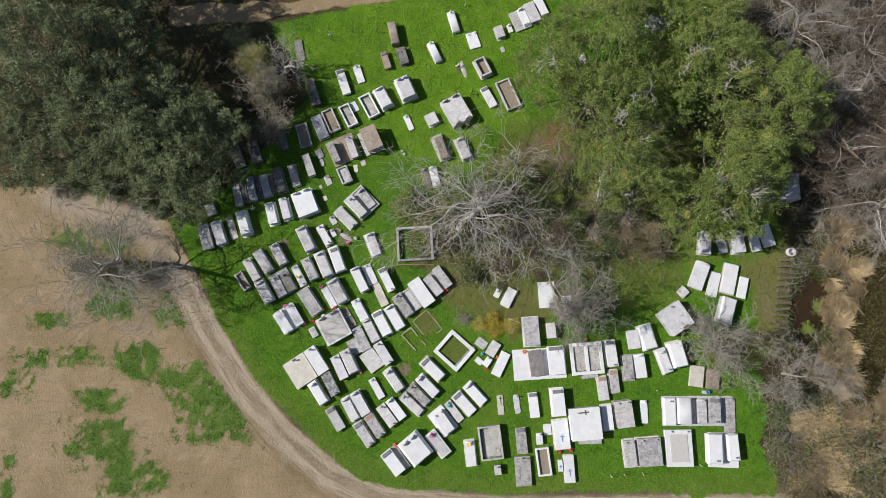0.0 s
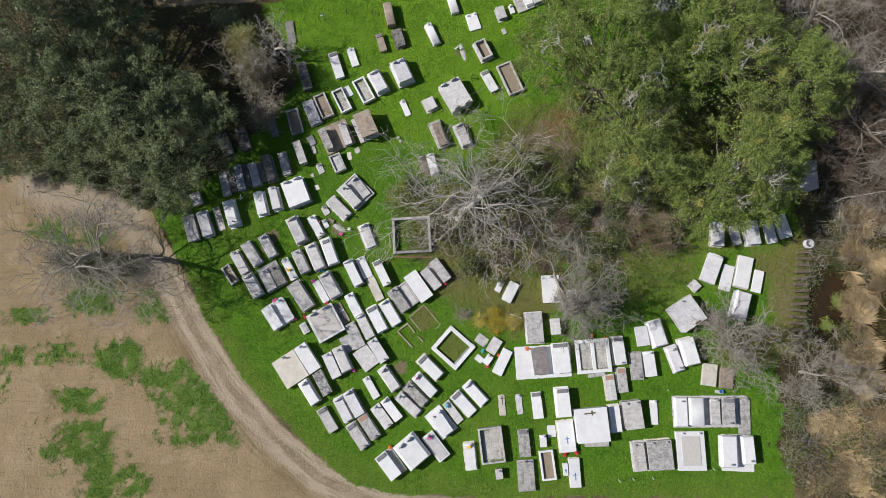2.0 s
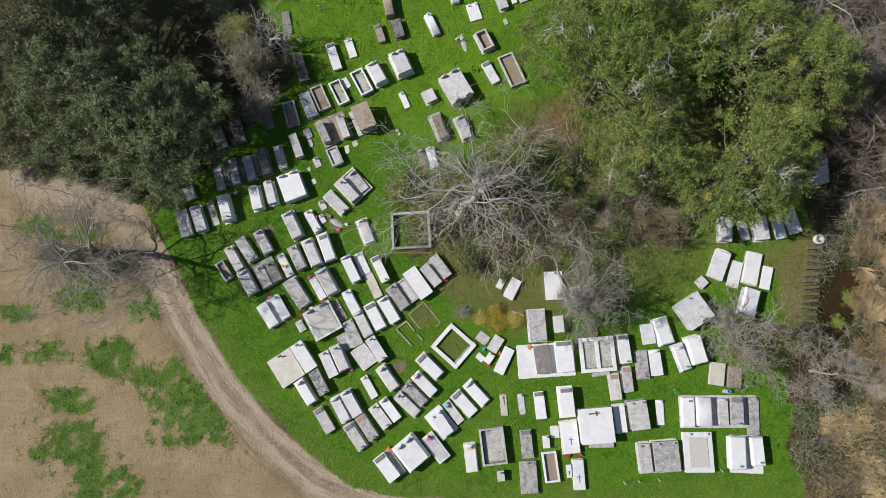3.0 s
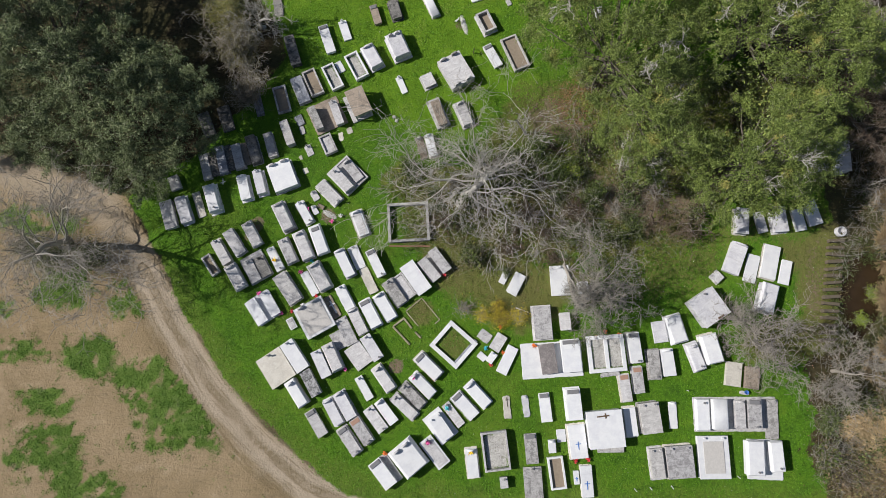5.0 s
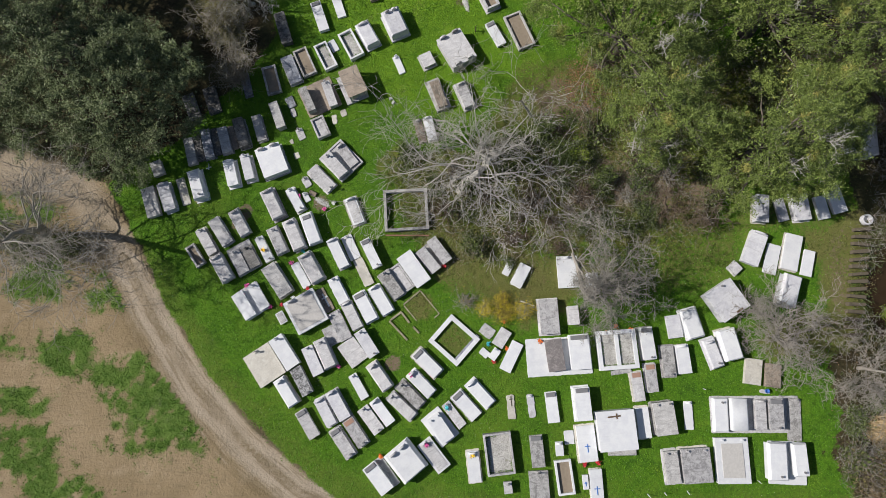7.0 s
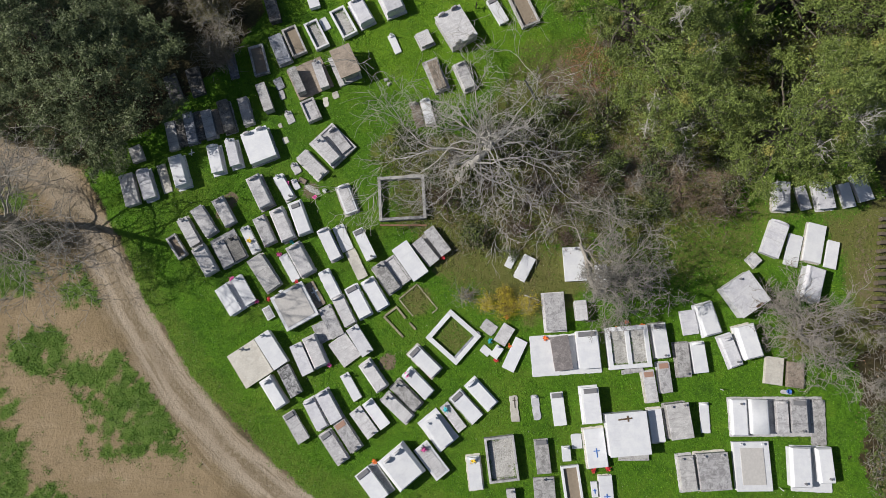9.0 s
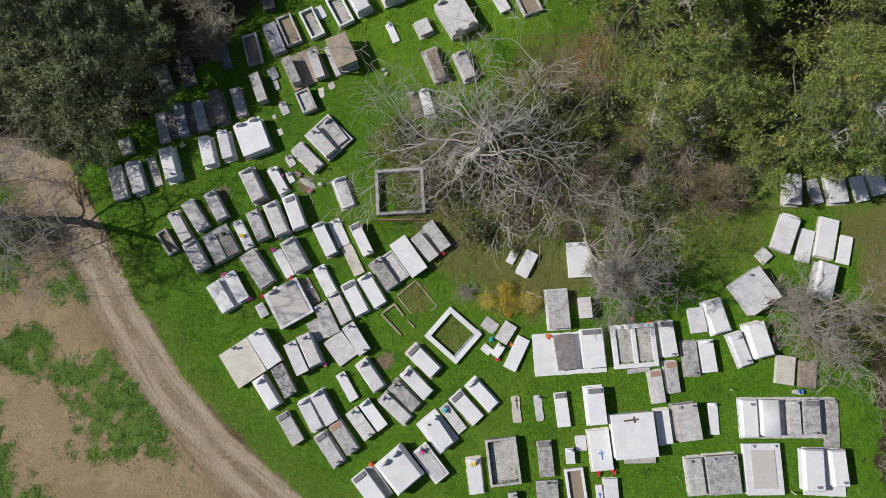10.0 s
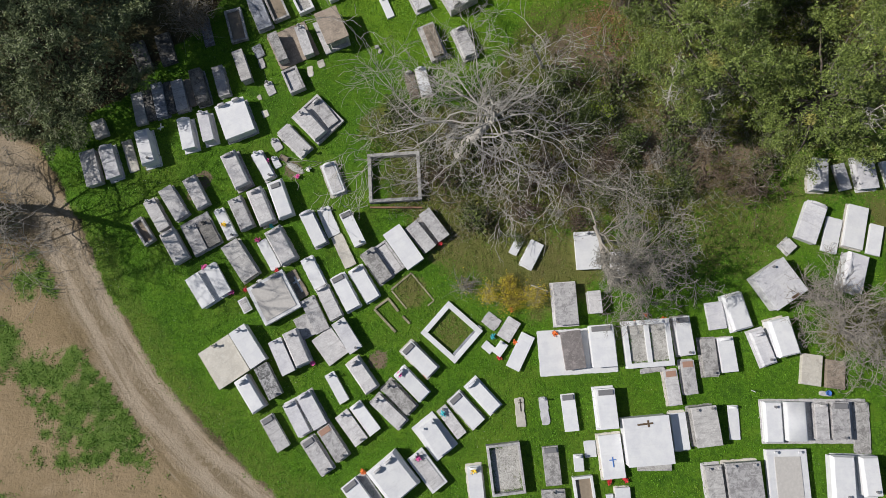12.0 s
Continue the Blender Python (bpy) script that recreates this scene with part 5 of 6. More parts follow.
tomb("gabled", 19.86, -0.77, 18.5, 2.20, 0.90, 0.51, PALE, head="block", foot="vase", plinth=0.08)
tomb("gabled", 21.02, -0.14, 13.4, 2.28, 1.31, 0.92, WHITE)
tomb("chest", 20.96, 3.17, 32.9, 2.50, 2.39, 1.02, PALE, head="vase", foot="nameplate")
tomb("gabled", 25.84, 3.92, -18.1, 2.37, 1.27, 0.92, PALE)
tomb("chest", 23.59, 7.22, -22.8, 2.66, 1.33, 0.51, PALE, head="scroll")
tomb("slab", 25.00, 6.41, -16.4, 2.37, 1.03, 0.15, WHITE)
tomb("chest", 26.50, 6.92, -14.9, 2.85, 1.27, 0.31, WHITE)
tomb("chest", 27.68, 6.07, -14.9, 2.05, 0.84, 0.26, WHITE)
tomb("chest", 22.10, 5.68, 41.5, 0.74, 0.76, 0.31, LIGHT)
tomb("chest", 24.33, 10.33, -5.3, 2.19, 1.01, 0.71, PALE)
tomb("slab", 26.03, 10.29, 11.4, 1.80, 0.77, 0.25, PALE)
tomb("chest", 27.48, 10.49, 5.6, 2.15, 1.19, 0.51, PALE)
tomb("slab", 29.19, 10.46, 10.5, 1.84, 0.87, 0.3, WHITE)
tomb("chest", 30.31, 11.08, 15.3, 2.17, 1.10, 0.36, WHITE)
tomb("chest", 31.85, 15.64, -0.5, 2.60, 2.67, 1.53, PALE, head="block")
tomb("chest", 26.28, 16.82, 12.8, 0.93, 0.78, 0.51, PALE)
tomb("chest", 21.06, 33.19, 8.4, 1.69, 1.04, 0.51, PALE)
tomb("slab", 20.27, 33.22, 7.4, 1.26, 0.69, 0.3, PALE)
tomb("slab", 22.13, 33.11, 5.1, 1.56, 0.81, 0.2, LIGHT)
tomb("slab", 13.35, 29.37, 10.4, 1.06, 0.69, 0.3, PALE)
tomb("chest", 16.28, -9.03, 4.7, 2.32, 1.02, 0.51, GREY, head="vases")
tomb("chest", 18.04, -8.88, 4.0, 2.46, 2.10, 0.61, LIGHT, head="vases")
tomb("framed", 20.72, -8.54, 0.9, 3.25, 2.40, 0.5, WHITE, head="vases")
tomb("slab", 24.82, -8.75, -2.3, 3.07, 2.76, 0.12, WHITE)
tomb("gabled", 23.83, -8.54, -1.9, 2.59, 1.36, 0.77, WHITE, z=0.12, foot="vase")
tomb("gabled", 25.48, -8.42, 2.0, 2.25, 1.01, 0.77, WHITE, z=0.12, foot="vase")
tomb("slab", 22.77, -5.29, 0.3, 2.71, 6.62, 0.08, LIGHT)
tomb("gabled", 20.06, -5.30, -0.9, 2.41, 1.06, 0.51, WHITE, z=0.08, head="vase")
tomb("barrel", 21.35, -5.24, -1.1, 2.33, 1.26, 0.71, WHITE, z=0.08)
tomb("chest", 22.97, -5.26, -1.3, 2.21, 0.79, 0.51, LIGHT, z=0.08, head="block")
tomb("chest", 24.07, -5.21, -1.7, 2.27, 1.06, 0.61, LIGHT, z=0.08, head="plaque", foot="vase")
tomb("slab", 25.63, -5.66, -3.1, 3.14, 1.03, 0.12, GREY, head="block")
tomb("slab", 22.81, -2.16, -8.5, 1.92, 1.24, 0.3, CREAM)
tomb("slab", 24.27, -2.44, -7.4, 1.75, 1.13, 0.3, BROWN)
tomb("slab", 23.65, -3.63, -4.0, 0.31, 0.78, 0.08, LIGHT)
tomb("coping", 3.63, -8.11, 6.9, 3.01, 2.06, 0.6, LIGHT, head="gravel")
tomb("chest", 6.44, -7.93, 5.2, 2.32, 0.97, 0.41, GREY, head="plaque")
tomb("chest", 6.55, -10.61, 3.3, 2.60, 1.44, 0.36, GREY, head="cross")
tomb("coping", 8.44, -9.79, 6.8, 2.48, 1.23, 0.35, WHITE, head="soil")
tomb("slab", 9.97, -10.14, 3.9, 1.04, 0.41, 0.2, WHITE, head="blue cross")
tomb("chest", 10.76, -10.41, 3.0, 2.41, 0.92, 0.31, WHITE, head="blue cross")
tomb("chest", 10.13, -7.38, 5.8, 2.60, 1.35, 0.41, WHITE, head="blue cross")
tomb("slab", 8.88, -6.98, 3.7, 1.01, 0.73, 0.1, WHITE)
tomb("chest", 8.10, -7.76, 3.7, 1.03, 0.59, 0.36, WHITE, head="block")
tomb("chest", 12.24, -6.36, 5.0, 2.87, 2.80, 1.02, WHITE, head="bronze")
tomb("slab", 12.75, -8.02, 1.1, 0.46, 2.07, 0.2, GREY)
tomb("chest", 14.39, -5.88, 5.3, 2.23, 0.94, 0.36, WHITE)
tomb("chest", 15.86, -5.53, 6.8, 2.38, 1.55, 0.82, GREY, head="vases")
tomb("slab", 17.83, -5.37, 0.4, 2.10, 0.66, 0.12, WHITE, head="block")
tomb("chest", 7.65, -4.77, 6.0, 2.29, 0.88, 0.31, WHITE, head="plaque")
tomb("chest", 9.88, -4.49, 4.8, 2.43, 1.14, 0.82, WHITE, head="plaque", plinth=0.06)
tomb("slab", 4.60, -4.79, 4.5, 1.85, 0.60, 0.08, CREAM, head="iron cross")
tomb("slab", 6.12, -4.70, 6.8, 1.72, 0.55, 0.08, PALE, head="cross")
tomb("chest", 1.77, -9.06, 6.2, 2.24, 0.88, 0.31, WHITE, head="block")
tomb("chest", 4.24, -10.49, 6.2, 0.84, 0.61, 0.51, LIGHT, head="vase")
tomb("slab", -0.76, -6.24, 39.1, 2.58, 1.70, 0.12, WHITE)
tomb("chest", -0.70, -6.28, 35.1, 2.12, 1.03, 0.51, WHITE, z=0.12, head="vases")
tomb("slab", 0.29, -5.36, 38.1, 2.16, 0.73, 0.2, LIGHT, head="vase")
tomb("chest", 1.21, -4.65, 42.7, 2.37, 0.98, 0.31, WHITE, head="plaque")
tomb("chest", 2.28, -3.77, 42.9, 2.25, 0.84, 0.36, WHITE, head="scroll", plinth=0.06)
tomb("chest", -5.93, -5.71, 37.4, 2.21, 0.93, 0.46, LIGHT, head="cross", foot="vase")
tomb("chest", -5.10, -5.13, 37.7, 2.19, 0.83, 0.41, WHITE, head="block")
tomb("chest", -3.65, -4.74, 47.6, 2.33, 0.83, 0.36, LIGHT, head="cross")
tomb("chest", -3.00, -3.87, 45.6, 2.26, 0.83, 0.41, GREY, head="cross")
tomb("chest", -2.19, -3.04, 45.3, 2.26, 0.91, 0.51, WHITE, head="block")
tomb("chest", -1.74, -1.52, 45.7, 2.35, 0.98, 0.51, WHITE, head="plaque")
tomb("coping", 0.32, 0.19, 48.7, 2.92, 2.73, 0.25, WHITE, head="grass")
tomb("chest", 3.40, -0.86, -36.4, 0.92, 0.60, 0.31, WHITE, head="vases")
tomb("chest", 3.96, 0.36, -32.6, 1.44, 0.92, 0.31, LIGHT)
tomb("slab", 2.64, -0.78, 48.9, 0.75, 0.57, 0.15, WHITE)
tomb("slab", 2.88, 0.87, 53.0, 1.08, 0.87, 0.1, LIGHT)
tomb("chest", 4.67, -1.05, -26.2, 2.36, 0.92, 0.26, WHITE)
tomb("gabled", -12.36, -3.68, 33.9, 2.28, 0.89, 0.61, WHITE, head="block")
tomb("chest", -11.21, -2.87, 29.3, 2.22, 0.90, 0.61, BLOTCHED, foot="vase")
tomb("chest", -10.70, -6.02, 32.2, 2.28, 0.89, 0.41, LIGHT, head="plaque")
tomb("chest", -9.37, -5.14, 29.2, 2.18, 0.83, 0.51, PALE, head="scroll")
tomb("chest", -8.41, -4.63, 30.8, 2.34, 0.93, 0.61, PALE, head="block")
tomb("slab", -6.93, -3.29, 30.7, 2.06, 0.67, 0.25, WHITE, head="cross")
tomb("gabled", -5.34, -2.50, 35.7, 2.26, 0.91, 0.51, LIGHT, head="block")
tomb("chest", -8.03, -7.38, 35.1, 2.37, 0.89, 0.41, LIGHT, head="plaque", foot="vase")
tomb("chest", -7.05, -6.60, 34.8, 2.24, 0.92, 0.51, LIGHT, head="brown plaque", foot="vase")
tomb("chest", -15.94, 2.85, 34.0, 2.25, 0.96, 0.36, WHITE, z=0.1)
tomb("chest", -14.85, 3.55, 31.4, 2.20, 0.86, 0.31, WHITE, z=0.1, head="cross")
tomb("slab", -15.45, 3.21, 33.6, 2.44, 2.02, 0.1, WHITE)
tomb("framed", -13.04, 1.91, 30.1, 0.97, 0.61, 0.25, WHITE)
tomb("chest", -13.46, 4.82, 34.6, 2.75, 1.19, 0.51, GREY)
tomb("gabled", -10.79, 5.79, 30.2, 2.45, 1.08, 0.71, LIGHT, head="scroll")
tomb("slab", -11.67, 5.22, 30.2, 2.17, 0.69, 0.15, WHITE)
tomb("chest", -8.66, 4.02, 28.5, 2.14, 0.83, 0.36, WHITE, head="cross")
tomb("framed", -11.09, 2.38, 29.4, 2.74, 2.57, 0.6, WHITE, head="pair")
tomb("slab", -9.75, 3.25, 30.2, 1.97, 0.80, 0.1, BROWN, head="white cross")
tomb("slab", -8.47, 1.29, 27.1, 2.39, 0.97, 0.3, LIGHT, head="vases")
tomb("chest", -7.56, 2.07, 27.6, 2.24, 0.86, 0.51, LIGHT, head="scroll")
tomb("chest", -6.54, 2.74, 28.5, 2.40, 0.97, 0.51, WHITE, head="plaque")
tomb("chest", -5.34, 3.29, 31.4, 2.40, 0.94, 0.46, WHITE, head="block")
tomb("chest", -6.33, -0.05, 33.3, 2.24, 0.92, 0.61, PALE, head="cross", foot="vase")
tomb("slab", -7.45, -0.72, 37.0, 2.00, 1.49, 0.2, LIGHT)
tomb("slab", -9.15, 0.53, 27.9, 1.51, 1.00, 0.1, LIGHT)
tomb("chest", -10.42, -1.35, 26.2, 2.31, 0.88, 0.61, PALE, head="cross")
tomb("gabled", -9.50, -0.80, 25.5, 2.26, 0.95, 0.71, LIGHT, head="cross")
tomb("chest", -14.12, -1.69, 33.7, 2.70, 2.23, 0.46, CREAM, head="cross")
tomb("chest", -12.57, -0.71, 34.3, 2.68, 1.15, 0.77, WHITE, head="cross")
tomb("framed", -1.20, -8.23, 38.5, 2.57, 1.16, 0.45, WHITE, head="cross")
tomb("gabled", -3.25, -8.58, 39.7, 2.45, 2.14, 0.92, WHITE, head="pair")
tomb("chest", -5.30, -9.84, 38.2, 2.37, 1.11, 0.61, WHITE, head="plaque")
tomb("slab", -4.68, -9.45, 37.3, 2.43, 0.66, 0.15, GREY)
tomb("coping", -3.45, 10.39, 3.3, 3.33, 3.48, 0.45, GREY, head="grass")
tomb("chest", -13.84, 25.87, 17.1, 2.84, 0.91, 0.61, DARK)
tomb("slab", -15.47, 30.60, 10.5, 2.40, 0.81, 0.15, DARK)
tomb("slab", -19.34, 25.45, 17.5, 1.58, 1.02, 0.3, SLATE)

# ---- small things among the graves ----
def stake(x, y):
    ob = link("stake", box(0.05, 0.05, -0.1, 0.6, 0, 0, 0.008), WHITE)
    ob.matrix_world = pose(x, y, 0, random.uniform(-8, 8), random.uniform(-12, 4), random.uniform(0, 90))
    tagged(ob, "short white stake in the grass", "stake", "stakes in the lawn")


def mound(x, y, length, width, turn):
    """A low heap of grey gravel over a grave."""
    rng = np.random.default_rng(int(abs(x) * 100))
    n = 420
    a, d = rng.uniform(0, 6.28, n), np.sqrt(rng.uniform(0, 1, n))
    px, py = d * np.cos(a) * width / 2, d * np.sin(a) * length
    root = new("gravel_mound")
    root.matrix_world = pose(x, y, 0, 0, 0, turn)
    bm = lathe([(0.5, -0.03), (0.42, 0.04), (0.2, 0.08), (0.02, 0.09)], 0, 0, 0, 14)
    bmesh.ops.scale(bm, vec=(width, length * 2, 1), verts=bm.verts)
    part("heap", bm, PEBBLE, root)
    base = np.array([(1, 0, 0), (-0.5, 0.87, 0), (-0.5, -0.87, 0), (0, 0, 0.8)])
    v = base[None] * rng.uniform(0.02, 0.055, n)[:, None, None] + np.column_stack([px, py, 0.085 * (1 - d * d)])[:, None]
    f = np.arange(n)[:, None, None] * 4 + np.array([(0, 1, 3), (1, 2, 3), (2, 0, 3)])[None]
    tagged(from_arrays("gravel", v.reshape(-1, 3), f.reshape(-1, 3), PEBBLE, root), kind="stuff")
    tagged(root, "low heap of grey gravel over a grave", "gravel")


def well_ring(x, y):
    ob = link("well_ring", lathe([(0.42, 0), (0.42, 0.4), (0.40, 0.42), (0.32, 0.42), (0.30, 0.4), (0.30, 0.05)], x, y, -0.03, 22), PALE)
    tagged(ob, "white concrete ring on the pond bank", "ring")


def planter(x, y, turn):
    root = new("planter_box")
    root.matrix_world = pose(x, y, 0, 0, 0, turn)
    for s in (-1, 1):
        part("side_board", box(0.6, 0.04, -0.02, 0.18, 0, s * 0.16), BROWN, root)
        part("end_board", box(0.04, 0.28, -0.02, 0.17, s * 0.28, 0), BROWN, root)
    part("soil", box(0.52, 0.28, 0, 0.12, 0, 0), SOIL, root)
    tagged(root, "small brown wooden planter box beside a grave", "planter")


def blue_pot(x, y):
    ob = link("blue_pot", lathe([(0.1, 0), (0.14, 0.03), (0.17, 0.2), (0.15, 0.21), (0.13, 0.08)], x, y, 0.08, 14), BLUE)
    tagged(ob, "blue plastic pot on a small slab", "pot")


def pipe(x, y):
    bm = lathe([(0.05, 0), (0.05, 1.1)], 0, 0, 0, 10)
    ob = link("pipe", bm, WHITE)
    ob.matrix_world = pose(x, y, 0.06, 90, 0, 70)
    tagged(ob, "white plastic pipe lying in the brush", "pipe")


def rubble(x, y, turn):
    ob = link("stone_block", box(0.3, 0.24, -0.03, 0.16, 0, 0, 0.03, 0.02, 0.03), GREY)
    ob.matrix_world = pose(x, y, 0, 0, 0, turn)
    tagged(ob, "broken grey stone block in the lawn", "stone")


bouquet(-12.06, 11.60, 0.00, "pink")
bouquet(-12.48, 6.20, 0.00, "pink")
bouquet(-13.06, 2.92, 0.00, "red")
bouquet(-11.08, 4.14, 0.00, "red")
bouquet(-15.86, 4.44, 0.00, "pink")
bouquet(-13.94, 2.77, 0.00, "pink")
bouquet(-8.54, -1.77, 0.00, "pink")
bouquet(-1.27, -2.43, 0.00, "orange")
bouquet(-2.94, -2.41, 0.51, "pink")
bouquet(-5.16, -8.36, 0.00, "orange")
bouquet(-1.75, -7.49, 0.45, "pink")
bouquet(-0.26, -4.84, 0.20, "teal")
bouquet(1.64, -8.21, 0.31, "yellow")
bouquet(2.94, -0.10, 0.00, "teal")
bouquet(4.34, -0.46, 0.00, "orange")
bouquet(4.16, 1.62, 0.00, "orange")
bouquet(6.90, 0.11, 0.00, "orange")
bouquet(11.80, 0.75, 0.00, "orange")
bouquet(12.72, 1.26, 0.00, "orange")
bouquet(13.79, 1.00, 0.00, "orange")
bouquet(9.95, -8.90, 0.00, "red")
bouquet(10.95, -8.80, 0.00, "red")
bouquet(3.32, -1.38, 0.00, "red")
bouquet(-9.96, 10.49, 0.00, "pink")
bouquet(9.17, 0.18, 0.10, "yellow")
bouquet(-0.45, 5.90, 0.00, "red")
bouquet(-11.59, 7.15, 0.00, "teal")
bouquet(-14.63, 7.17, 0.30, "yellow")
bouquet(-12.16, 3.47, 0.00, "white")
bouquet(-9.29, 11.00, 0.00, "white")
kerb_line(-4.68, 1.67, -3.27, 0.19, 0.12, 0.15, MOSSY)
kerb_line(-4.61, 1.70, -3.74, 2.36, 0.12, 0.15, MOSSY)
kerb_line(-3.74, 2.29, -3.11, 1.52, 0.12, 0.15, MOSSY)
kerb_line(-2.85, 1.23, -2.37, 0.73, 0.12, 0.15, MOSSY)
kerb_line(-3.60, 2.91, -2.29, 4.01, 0.06, 0.10, MOSSY)
kerb_line(-2.26, 3.94, -0.82, 2.21, 0.06, 0.09, MOSSY)
kerb_line(-0.85, 2.18, -1.22, 1.88, 0.06, 0.09, MOSSY)
kerb_line(-3.57, 2.84, -2.57, 1.67, 0.06, 0.09, MOSSY)
kerb_line(2.15, 0.54, 0.27, -1.52, 0.2, 0.3, SLATE)
grave_cross("white wooden cross leaning in the grass", -12.23, 31.95, 1.0, 10, -12, WHITE)
grave_cross("dark iron cross in the grass", -10.02, 32.56, 0.8, 80, 6, IRON)
grave_cross("dark iron cross in the grass", -7.56, 32.54, 0.9, 75, 8, IRON)
grave_cross("white wooden cross beside a gravel mound", 0.53, 28.80, 0.9, 60, 30, WHITE)
grave_cross("small dark cross beside a pale tomb", 2.18, 25.69, 0.9, 80, 0, IRON)
grave_cross("small white cross in the clover", 1.49, 35.41, 0.7, 80, 10, LIGHT)
grave_cross("broken white cross on a grave", -19.55, 14.30, 0.8, 20, 55, WHITE)
stake(14.50, -10.98)
stake(15.73, -10.88)
stake(17.42, -10.77)
stake(19.11, -3.44)
stake(22.63, -10.02)
mound(1.33, 28.43, 1.0, 0.5, 15)
mound(-10.21, 11.13, 0.7, 0.5, 60)
well_ring(32.56, 9.48)
planter(-10.96, 11.79, -25)
blue_pot(23.75, -3.58)
pipe(5.47, 3.19)
rubble(-4.82, 19.79, 20)
rubble(-4.62, 19.45, 60)

# brick footing of the enclosure by the bare tree
for k in range(18):
    brick = link("brick", box(0.21, 0.1, -0.03, 0.2, 0, 0, 0.012, 0, 0.006), BRICK)
    brick.matrix_world = pose(ENCLOSURE[0] + (k - 8.5) * 0.19 + 0.05, ENCLOSURE[1] - 0.02 * k / 18, 0, 0, 0, random.uniform(-3, 3))
    tagged(brick, "old red brick along the enclosure's foot", "brick", "bricks of the footing")

# ---- trees ----
oak("dense dark evergreen oak beside the sandy drive", NW_OAK, (-32.0, 24.0), 11.5, 4.6, 1.32, 20, 80, 0.07, OAK_NW, 3, 0.55, (), 0.26)
oak("spreading olive-green live oak over the graves", E_OAK_A, (13.5, 23.5), 10.5, 3.4, 1.5, 22, 80, 0.062, OAK_E, 5, 0.5, A_GAPS, 0.0, ((16.8, 19.0), (17.4, 22.5), (19.2, 21.0), (13.3, 14.6), (15.6, 14.2), (9.2, 25.4), (15.0, 20.4)))
oak("spreading olive-green live oak at the wood's edge", E_OAK_B, (24.5, 25.5), 12.0, 4.0, 1.5, 22, 80, 0.062, OAK_E, 6, 0.5, B_GAPS, 0.0, ((20.6, 24.6), (24.2, 23.2)))
oak("olive-green live oak beside pale tombs", E_OAK_C, (24.0, 14.5), 10.5, 3.6, 1.4, 28, 80, 0.062, OAK_E, 7, 0.5, C_GAPS, 0.0, ((23.3, 11.7), (25.2, 13.4), (26.4, 12.2)))

bare_tree("bare_tree", "wide leafless grey tree with many branches", 0.9, 11.9, 4.6, 0.44, (25, 7, 5, 2), PALE_BARK, 21, (0.08, 0.0), -0.03, 0.22, 6.8, wide=0.8)
bare_tree("bare_tree", "leafless brownish-grey tree beside the pond bank", 26.0, 0.1, 3.8, 0.32, (20, 7, 5, 2), ASH_BARK, 22, (0.0, 0), -0.02, 0.22, 4.3, MOSS, 6000, 0.045, 0.3)
bare_tree("bare_tree", "tall leafless grey tree hung with lichen over graves", 10.7, 3.4, 5.6, 0.34, (18, 7, 5, 2), ASH_BARK, 23, (0.04, 0.02), -0.05, 0.22, 4.4, LICHEN, 18000, 0.06, 0.9, (-0.1, 1.5), ASH_BARK)
bare_tree("bare_tree", "tall leafless grey tree on the sandy field", -32.2, 8.4, 10.0, 0.36, (24, 7, 5, 2), BARK, 24, (0.02, -0.02), -0.04, 0.2, 6.0, MOSS, 4000, 0.05, 0.3, twig=ASH_BARK)
bare_tree("bare_tree", "leafless brownish tree in the brush", 30.8, -1.9, 2.8, 0.17, (12, 7, 5, 3), ASH_BARK, 25, (0.1, 0.0), 0.0, 0.22, 3.6, MOSS, 2500, 0.045)
bare_tree("bare_tree", "leafless pale tree beside the dark oak", -16.6, 28.4, 3.6, 0.2, (11, 6, 5, 2), PALE_BARK, 26, (0.1, 0.0), 0.0, 0.24, 2.8)
bare_tree("bare_tree", "leafless tree tangled with withered vines", -17.8, 23.4, 5.4, 0.2, (14, 6, 5, 3), ASH_BARK, 27, (0.1, -0.1), 0.0, 0.26, 3.4, DULL, 9000, 0.05)
bare_tree("bare_tree", "thin leafless tree at the wood's edge", 6.6, 18.2, 3.6, 0.13, (7, 4, 3, 2), PALE_BARK, 28, (0.0, 0.1), 0.02, 0.2, 1.6)
bare_tree("bare_tree", "low tangled leafless tree in the wood", 20.0, 9.6, 1.2, 0.14, (9, 6, 4, 2), ASH_BARK, 29, (0.3, -0.1), -0.04, 0.26, 2.4, twig=ROSY_BARK)
bare_tree("bare_tree", "leafless mossy tree in the wood", 17.0, 10.2, 1.8, 0.16, (8, 5, 4, 2), ROSY_BARK, 35, (0.1, 0.0), 0.0, 0.24, 2.2, STRAW, 1500, 0.05)
grown = []
for k, (x, y) in enumerate(NE_WOODS):
    if k < 3:
        grown.append(bare_tree("bare_tree", "leafless brownish tree in the wood", x, y, 6.5, 0.32, (13, 7, 5, 3), ASH_BARK if k == 1 else PALE_BARK, 31 + k, (0.1, 0.0), 0.02, 0.22, 5.0, MOSS, 2600, 0.05, twig=ROSY_BARK if k else ASH_BARK))
    else:
        copy_thing(grown[k % 3], pose(x, y, -0.05, 0, 0, 70 * k))
for k, (x, y) in enumerate(((44.5, 30.0), (46.0, 16.0), (36.0, 36.5), (44.0, 8.5), (33.5, 38.5), (40.0, 29.5), (40.6, 16.0), (44.5, 24.5))):
    copy_thing(grown[k % 3], pose(x, y, -0.05, 0, 0, 45 + 50 * k))

